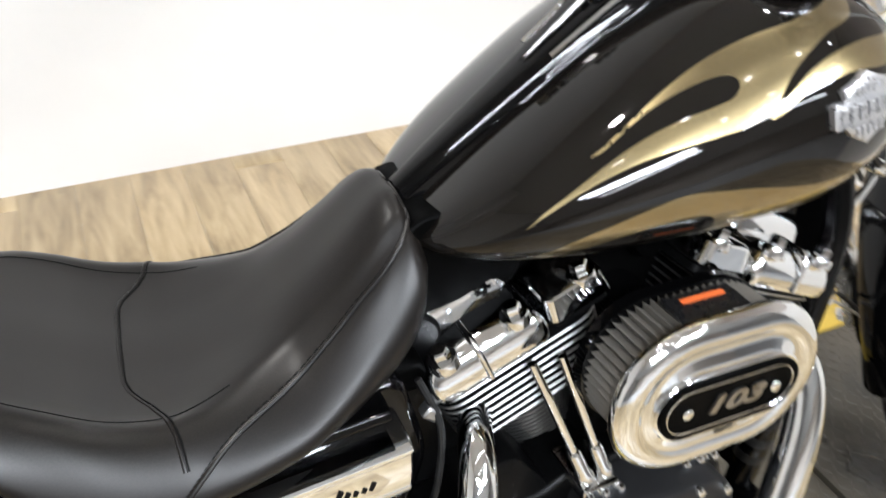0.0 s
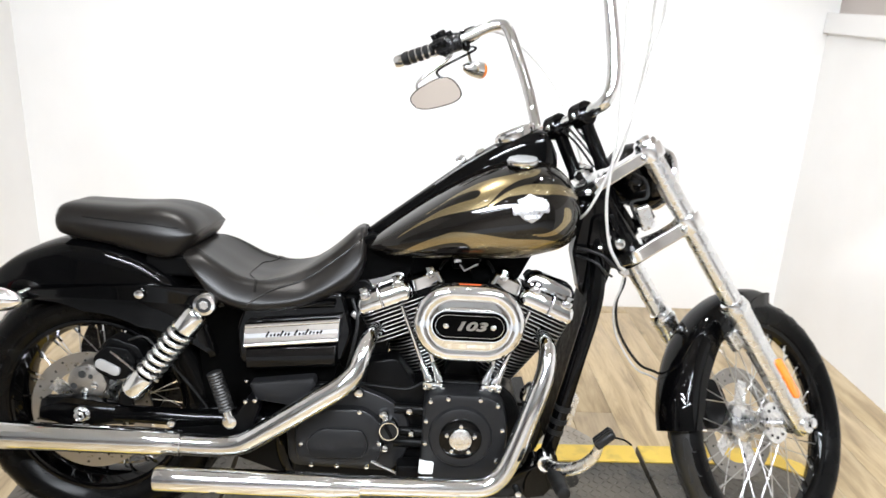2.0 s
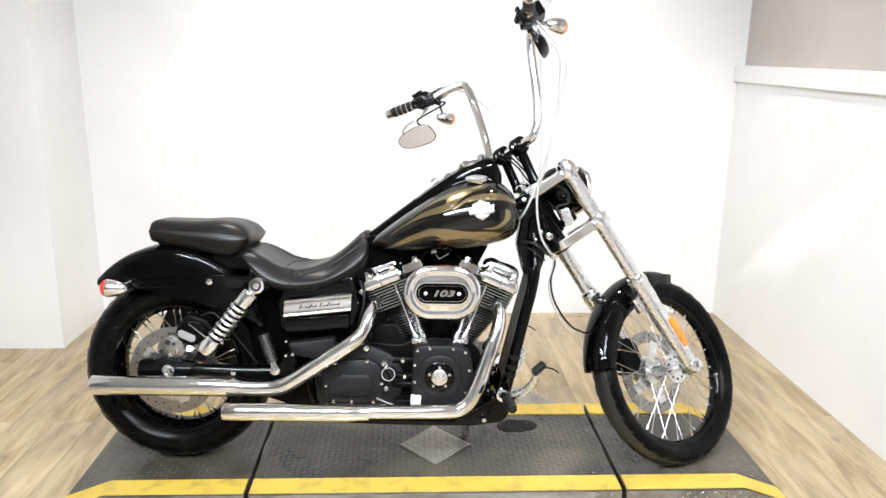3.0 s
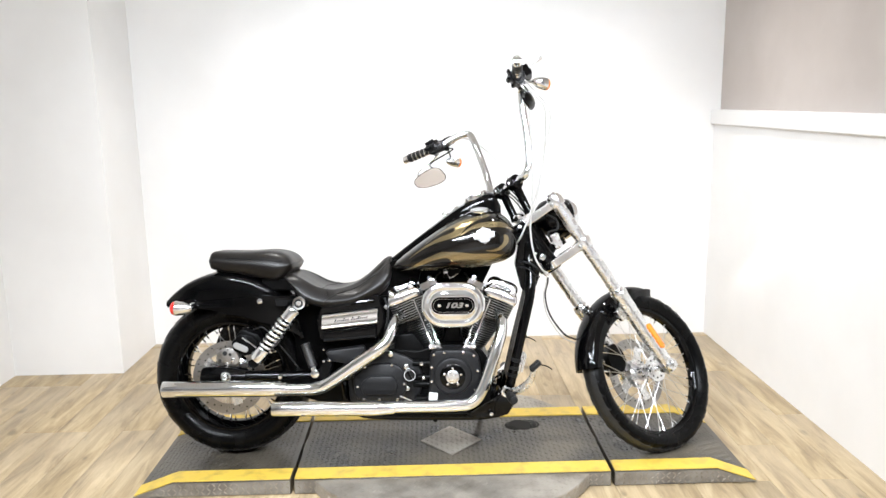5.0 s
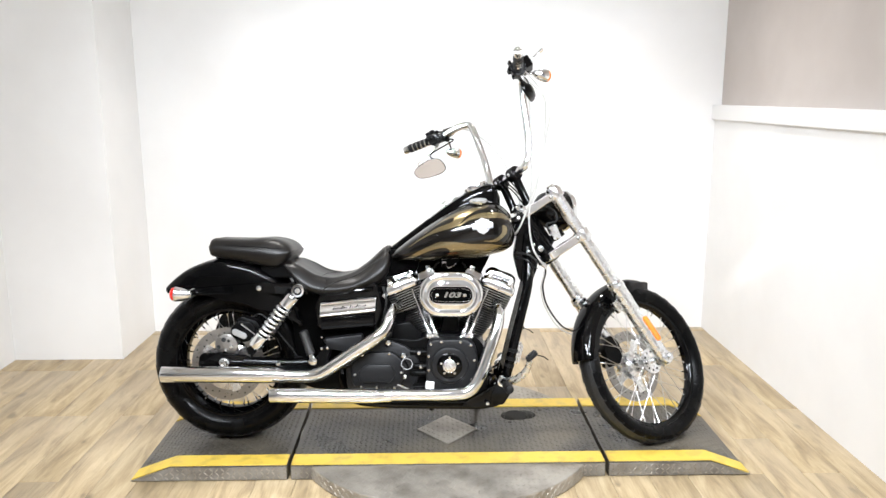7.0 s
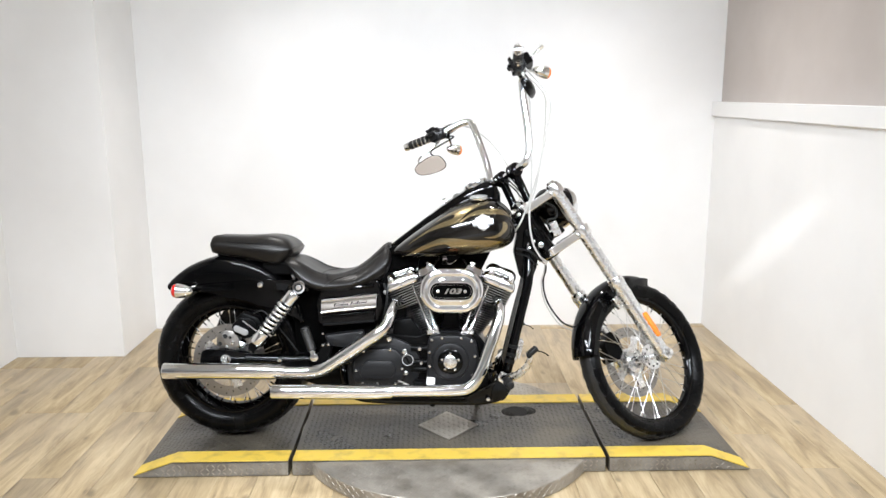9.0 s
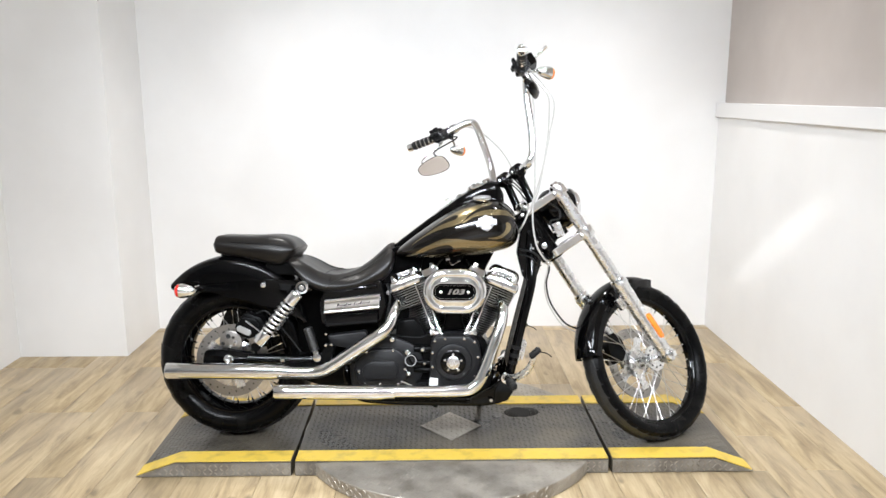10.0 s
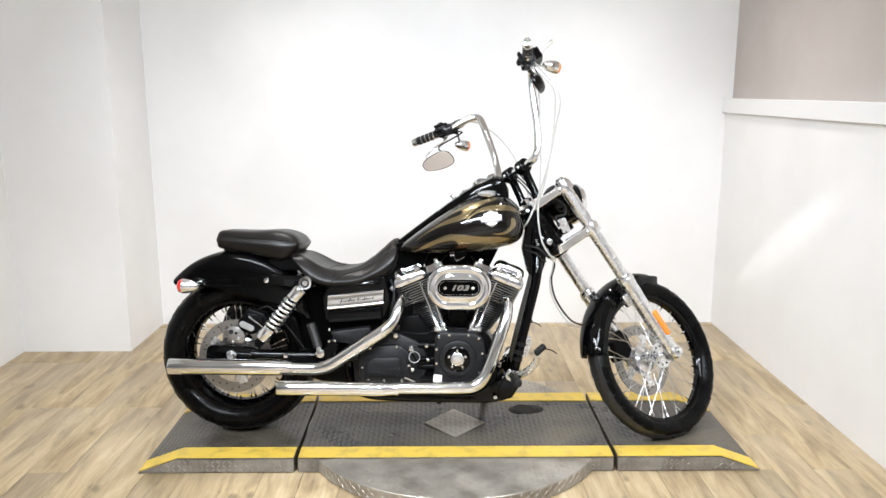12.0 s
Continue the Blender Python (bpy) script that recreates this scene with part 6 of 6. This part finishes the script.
part("headlamp_lens", lathe([(0.0765, 0.052), (0.05, 0.064), (0.02, 0.069), (0.004, 0.07)], lamp_c, lamp_d, 36), LENS, lamp)
part("headlamp_bracket", box((0, 0, 0), (0.05, 0.04, 0.03)).moved(lambda p: fk(0.1 + p.x, p.y, -0.19 + p.z)), GLOSS, bike, "", 0.004)
part("horn_bolt", bolt((0.397, -0.05, 0.789), 0.0145, (0.1, -1, 0.1), 0.014, seg=20), CHROME, bike, "chrome button bolt")
part("brake_junction", box((0.413, -0.055, 0.722), (0.024, 0.024, 0.018), turn=pose(0, 0, 0, 0, 30, 0).to_3x3()), BRUSHED, bike, "small metal brake line junction", 0.004)
part("junction_stay", tube([(0.385, -0.03, 0.76), (0.4, -0.045, 0.745), (0.413, -0.05, 0.726)], 0.006, 8), SATIN, bike)
for c, r in (((0.307, -0.075, 0.911), 0.009), ((0.37, -0.05, 0.803), 0.0075), ((0.352, -0.05, 0.777), 0.006), ((0.384, -0.045, 0.825), 0.006)):
    part("neck_bolt", bolt(c, r, (0, -1, 0.15), 0.012), CHROME, bike)
part("bolt_stay", tube([(0.3, -0.02, 0.9), (0.304, -0.05, 0.91), (0.307, -0.076, 0.911)], 0.005, 8), SATIN, bike)
part("neck_clip", box((0.38, -0.052, 0.84), (0.012, 0.014, 0.04), turn=pose(0, 0, 0, 0, -25, 0).to_3x3()), SATIN, bike, "", 0.003)
part("inner_cover", box((0, 0, 0), (0.05, 0.05, 0.15)).moved(lambda p: fk(0.02 + p.x, p.y, -0.13 + p.z)), GLOSS, bike, "", 0.008)
part("wiring_box", box((0.456, -0.045, 0.855), (0.032, 0.022, 0.058), turn=pose(0, 0, 0, 0, -24, 0).to_3x3()), BRUSHED, bike, "grey metal wiring box", 0.003)
both("neck_cover", lambda: prism(rounded([(0.325, 0.775), (0.375, 0.755), (0.395, 0.79), (0.36, 0.86), (0.33, 0.85)], 0.012), -0.03, -0.05, inset=0.006), GLOSS)

# risers and handlebar
RF, RL, RU = 0.045, 0.046, 0.118
for s in (-1, 1):
    r = part("riser", lathe([(0.019, 0.0), (0.0195, 0.006), (0.0165, 0.02), (0.0165, 0.1), (0.0185, 0.118)], fk(0.018, s * RL, -0.012), fk(RF, s * RL, RU) - fk(0.018, s * RL, -0.012), 24), GLOSS, bike, "gloss black riser")
    part("riser_clamp", lathe([(0.0275, -0.021), (0.03, -0.018), (0.03, 0.018), (0.0275, 0.021)], fk(RF, s * RL, RU + 0.004), fkd(0, 1, 0), 26), GLOSS, r)
    part("clamp_lip", box((0, 0, 0), (0.066, 0.036, 0.012)).moved(lambda p: fk(RF + p.x, s * RL + p.y, RU + p.z + 0.002)), GLOSS, r, "", 0.004)
    for f in (-0.026, 0.026):
        part("clamp_bolt", bolt(fk(RF + f, s * RL, RU + 0.008), 0.006, fkd(0, 0, 1), 0.012), CHROME, r)
BAR = [(RF, 0.0, RU + 0.004), (RF, 0.085, RU + 0.004), (RF + 0.008, 0.124, RU + 0.01), (0.085, 0.142, 0.158), (0.128, 0.155, 0.225), (0.175, 0.17, 0.32), (0.205, 0.183, 0.38), (0.215, 0.194, 0.405), (0.208, 0.21, 0.42), (0.185, 0.234, 0.43), (0.102, 0.326, 0.446), (0.032, 0.43, 0.481)]


def bar_side(s):
    return [fk(f, s * l, u) for f, l, u in BAR]


part("handlebar", tube(bar_side(-1)[::-1] + bar_side(1)[1:], 0.0158, 20, 8), CHROME, bike, "tall chrome ape-hanger handlebar")


def slab(o, ax, ay, az, c, size):
    """A box about o + c in the frame ax, ay, az."""
    return box(c, size).moved(lambda p: o + ax * p.x + ay * p.y + az * p.z)


for s in (-1, 1):
    p0, p1 = fk(0.114, s * 0.31, 0.444), fk(0.032, s * 0.43, 0.481)
    w = (p1 - p0).normalized()
    L = (p1 - p0).length
    grip = tagged(new("grip"), "black rubber grip with chrome bands")
    grip.parent = bike
    base = p0 + w * 0.02
    prof = []
    for k in range(6):
        h = 0.0 + k * (L - 0.03) / 6
        d = (L - 0.03) / 6
        prof += [(0.0165, h), (0.0195, h + d * 0.15), (0.0195, h + d * 0.75), (0.0165, h + d * 0.8)]
    part("sleeve", lathe([(0.013, -0.002)] + prof + [(0.0165, L - 0.03)], base, w, 24), RUBBER, grip, sharp=30)
    part("end_cap", lathe([(0.0165, L - 0.031), (0.0195, L - 0.029), (0.0195, L - 0.012), (0.016, L - 0.004), (0.006, L - 0.001)], base, w, 24), CHROME, grip, "chrome end cap")
    for k in (1, 2, 3, 4, 5):
        h = k * (L - 0.03) / 6 - 0.003
        part("grip_band", lathe([(0.0168, h), (0.0178, h + 0.001), (0.0178, h + 0.003), (0.0168, h + 0.004)], base, w, 20), STEEL, grip)
    sw = part("switch_housing", lathe([(0.016, -0.056), (0.023, -0.054), (0.025, -0.048), (0.025, -0.006), (0.023, 0.0), (0.019, 0.002)], base, w, 20), PLASTIC, bike, "black switch housing with buttons", 0.002)
    f_ = fkd(1, 0, 0)
    u_ = fkd(0, 0, 1)
    part("housing_half", slab(base, f_, w, u_, (-0.016, -0.028, 0.006), (0.044, 0.052, 0.046)), PLASTIC, sw, "", 0.007)
    part("flange", lathe([(0.016, -0.006), (0.03, -0.005), (0.031, 0.0), (0.03, 0.003), (0.018, 0.004)], base, w, 24), PLASTIC, sw)
    for bx, by, bz, sx_, sy_, sz_ in ((-0.02, -0.01, 0.034, 0.016, 0.014, 0.018), (-0.018, -0.03, 0.036, 0.018, 0.013, 0.022), (-0.022, -0.05, 0.032, 0.014, 0.012, 0.014), (-0.042, -0.016, 0.014, 0.016, 0.018, 0.014), (-0.043, -0.038, 0.016, 0.018, 0.013, 0.016), (-0.041, -0.028, -0.012, 0.014, 0.022, 0.012)):
        part("switch_button", slab(base, f_, w, u_, (bx, by, bz), (sx_, sy_, sz_)), SATIN, sw, "", 0.003)
    mc = base + w * -0.062 + f_ * 0.024 + u_ * 0.004
    part("lever_clamp", slab(mc, f_, w, u_, (0, 0, 0), (0.05, 0.026, 0.04)), GLOSS, sw, "", 0.007)
    part("clamp_screw", bolt(mc + f_ * -0.02 + w * -0.004 + u_ * 0.02, 0.006, u_, 0.008), CHROME, sw)
    part("lever_pivot", lathe([(0.006, -0.016), (0.011, -0.014), (0.011, 0.014), (0.006, 0.016)], mc + f_ * 0.028 + w * 0.014, u_, 16), GLOSS, sw)
    if s < 0:
        lev = [mc + f_ * 0.04 + w * 0.015, mc + f_ * 0.06 + w * 0.02 + u_ * 0.004, mc + f_ * 0.085 + w * 0.04 + u_ * 0.008, mc + f_ * 0.115 + w * 0.06 + u_ * 0.008, mc + f_ * 0.145 + w * 0.085 + u_ * 0.006]
        part("master_cylinder", slab(mc, f_, w, u_, (0.034, 0.03, 0.004), (0.056, 0.066, 0.046)), GLOSS, sw, "black brake reservoir", 0.006)
    else:
        lev = [mc + f_ * 0.028 + w * 0.014, mc + f_ * 0.044 + w * 0.05 - u_ * 0.012, mc + f_ * 0.048 + w * 0.1 - u_ * 0.018, mc + f_ * 0.05 + w * 0.15 - u_ * 0.022, mc + f_ * 0.052 + w * 0.18 - u_ * 0.024]
    part("control_lever", tube(lev, [0.007, 0.0075, 0.0065, 0.006, 0.0075], 12, 5), CHROME, sw, "chrome lever")
    # mirror hung under the bar on two thin stems
    mm = base + w * -0.062
    mcen = fk(0.046, s * 0.362, 0.336) + Vector((-0.024, 0, 0)) if s > 0 else fk(0.03, -0.366, 0.352)
    mirror = tagged(new("mirror"), "oval mirror hung under the bar on split stems")
    mirror.parent = bike
    nrm = (fkd(-0.75, -0.74, -0.04) if s > 0 else fkd(-0.66, 0.84, 0.12)).normalized()
    a_ = (fkd(-0.5, s * 0.85, -0.05)).normalized()
    a_ = (a_ - nrm * a_.dot(nrm)).normalized()
    b_ = nrm.cross(a_).normalized()
    if b_.dot(u_) < 0:
        b_ = -b_
    sup = []
    for k in range(40):
        t = 2 * math.pi * k / 40
        x = math.copysign(abs(math.cos(t)) ** 0.72, math.cos(t)) * 0.066
        y = math.copysign(abs(math.sin(t)) ** 0.72, math.sin(t)) * 0.037 * (1 - 0.22 * x / 0.066)
        sup.append((x, y + x * (0.24 if s > 0 else 0.08)))

    def ov(k, h):
        return [mcen + a_ * x * k + b_ * y * k + nrm * h for x, y in sup]
    part("shell", loft([ov(0.3, -0.024), ov(0.7, -0.019), ov(0.95, -0.008), ov(1.03, 0.0), ov(1.03, 0.004), ov(0.98, 0.0055)]), GLOSS, mirror, "gloss black shell")
    part("bezel", tube([p + nrm * 0.0 for p in ov(1.0, 0.0055) + ov(1.0, 0.0055)[:1]], 0.0016, 8), GLOSS, mirror, "thin dark bezel")
    part("glass", loft([ov(0.985, 0.003), ov(0.98, 0.0062)]), MIRROR, mirror, "mirror glass")
    part("stem", tube([mm + w * 0.05 - u_ * 0.02, mm + w * 0.066 - u_ * 0.036, mcen + b_ * 0.055 + a_ * 0.022 - nrm * 0.01, mcen + b_ * 0.02 + a_ * 0.03 - nrm * 0.014], 0.0045, 10, 5), CHROME, mirror, "thin curved stem")
    part("stem", tube([mm - u_ * 0.02, mm - w * 0.012 - u_ * 0.035, mcen + b_ * 0.05 - a_ * 0.045 - nrm * 0.01, mcen + b_ * 0.02 - a_ * 0.04 - nrm * 0.014], 0.0035, 10, 5), GLOSS, mirror, "thin curved stem")
    part("stem_ball", lathe([(0.004, -0.014), (0.011, -0.01), (0.013, 0.0), (0.011, 0.01), (0.004, 0.014)], mm - u_ * 0.018 + w * 0.005, u_, 18), GLOSS, mirror)
    signal(fk(0.18, s * 0.335, 0.346) if s > 0 else fk(0.192, -0.335, 0.372), fkd(XF[0], 0, XF[1]), None, AMBER, "amber lens", mm + w * 0.01 + f_ * 0.02, "turn_signal", 0.88)


# ---- cables ----
def cable(pts, r=0.0042, material=BRAID, label="clear-coated braided cable", steps=8):
    return part("cable", tube(pts, r, 8, steps), material, bike, label)


cable([fk(0.14, -0.31, 0.44), (0.415, -0.17, 1.36), (0.405, -0.15, 1.23), (0.38, -0.13, 1.09), (0.345, -0.11, 0.965), (0.312, -0.1, 0.88), (0.29, -0.06, 0.84)], 0.0034)
cable([fk(0.13, -0.3, 0.44), (0.335, -0.165, 1.385), (0.35, -0.14, 1.18), (0.352, -0.12, 1.02), (0.346, -0.11, 0.90), (0.362, -0.1, 0.80), (0.392, -0.085, 0.745), (0.415, -0.062, 0.724)], 0.0036)
cable([fk(0.12, -0.3, 0.44), (0.39, -0.16, 1.385), (0.403, -0.145, 1.30), (0.395, -0.13, 1.18), (0.37, -0.115, 1.02), (0.345, -0.1, 0.95), (0.325, -0.08, 0.91)], 0.003)
cable([fk(0.13, 0.31, 0.44), fk(0.24, 0.25, 0.4), fk(0.24, 0.17, 0.2), fk(0.09, 0.1, -0.06), (0.35, 0.1, 0.8), (0.33, 0.1, 0.7)], 0.0034)
cable([(0.415, -0.062, 0.724), (0.42, -0.045, 0.69), (0.412, -0.02, 0.632), (0.434, 0.01, 0.55), (0.493, 0.02, 0.468), (0.56, 0.05, 0.43), fk(FF - 0.1, 0.075, -0.7)], 0.0036, RUBBER, "black brake hose")
cable([(0.415, -0.062, 0.724), (0.412, -0.05, 0.68), (0.404, -0.03, 0.625), (0.425, 0.0, 0.545), (0.482, 0.01, 0.46), (0.55, 0.045, 0.42), fk(FF - 0.1, 0.075, -0.71)], 0.0026, BRAID, "thin grey sensor cable")
cable([(0.3, -0.05, 0.775), (0.35, -0.08, 0.765), (0.39, -0.075, 0.735), (0.412, -0.06, 0.728)], 0.004, RUBBER, "black cable")
cable([(0.3, -0.04, 0.755), (0.34, -0.075, 0.745), (0.365, -0.075, 0.722), (0.385, -0.06, 0.71)], 0.0032, RUBBER, "black cable")
for k in range(3):
    cable([fk(0.03, -0.02 + 0.02 * k, RU - 0.01), fk(0.06, 0.0 + 0.015 * k, 0.06), fk(0.05, -0.03 + 0.02 * k, -0.01)], 0.0032, RUBBER, "black wire")
cable([fk(0.06, -0.05, -0.03), fk(0.09, -0.075, -0.09), fk(0.07, -0.075, -0.13), fk(0.03, -0.06, -0.12), fk(0.02, -0.055, -0.16)], 0.004, RUBBER, "black wire")

# ---- floor planks, last ----
random.seed(11)
PW, PLEN = 0.152, 1.22
mesh_cache = {}


def plank_mesh(w, l):
    key = (round(w, 3), round(l, 3))
    if key not in mesh_cache:
        a, b = w / 2 - 0.0006, l / 2 - 0.0006
        g = loft([[(x * k, y * j, z) for x, y in ((-a, -b), (a, -b), (a, b), (-a, b))] for z, k, j in ((-0.006, 1, 1), (-0.0008, 1, 1), (0.0, 1 - 0.0012 / a, 1 - 0.0012 / b))])
        mesh_cache[key] = mesh_of("plank", g, PLANK)
    return mesh_cache[key]


YP = -3.0
x = XL - 0.02
while x < XR:
    w = min(PW, XR + 0.02 - x)
    y = YP - random.choice((0.0, 0.31, 0.62, 0.93))
    while y < YB:
        y0, y1 = max(y, YP), min(y + PLEN, YB + 0.005)
        if y1 - y0 > 0.05:
            ob = new("plank", plank_mesh(w, y1 - y0))
            ob.parent = floor
            ob.location = (x + w / 2, (y0 + y1) / 2, FLOOR)
        y += PLEN
    x += PW
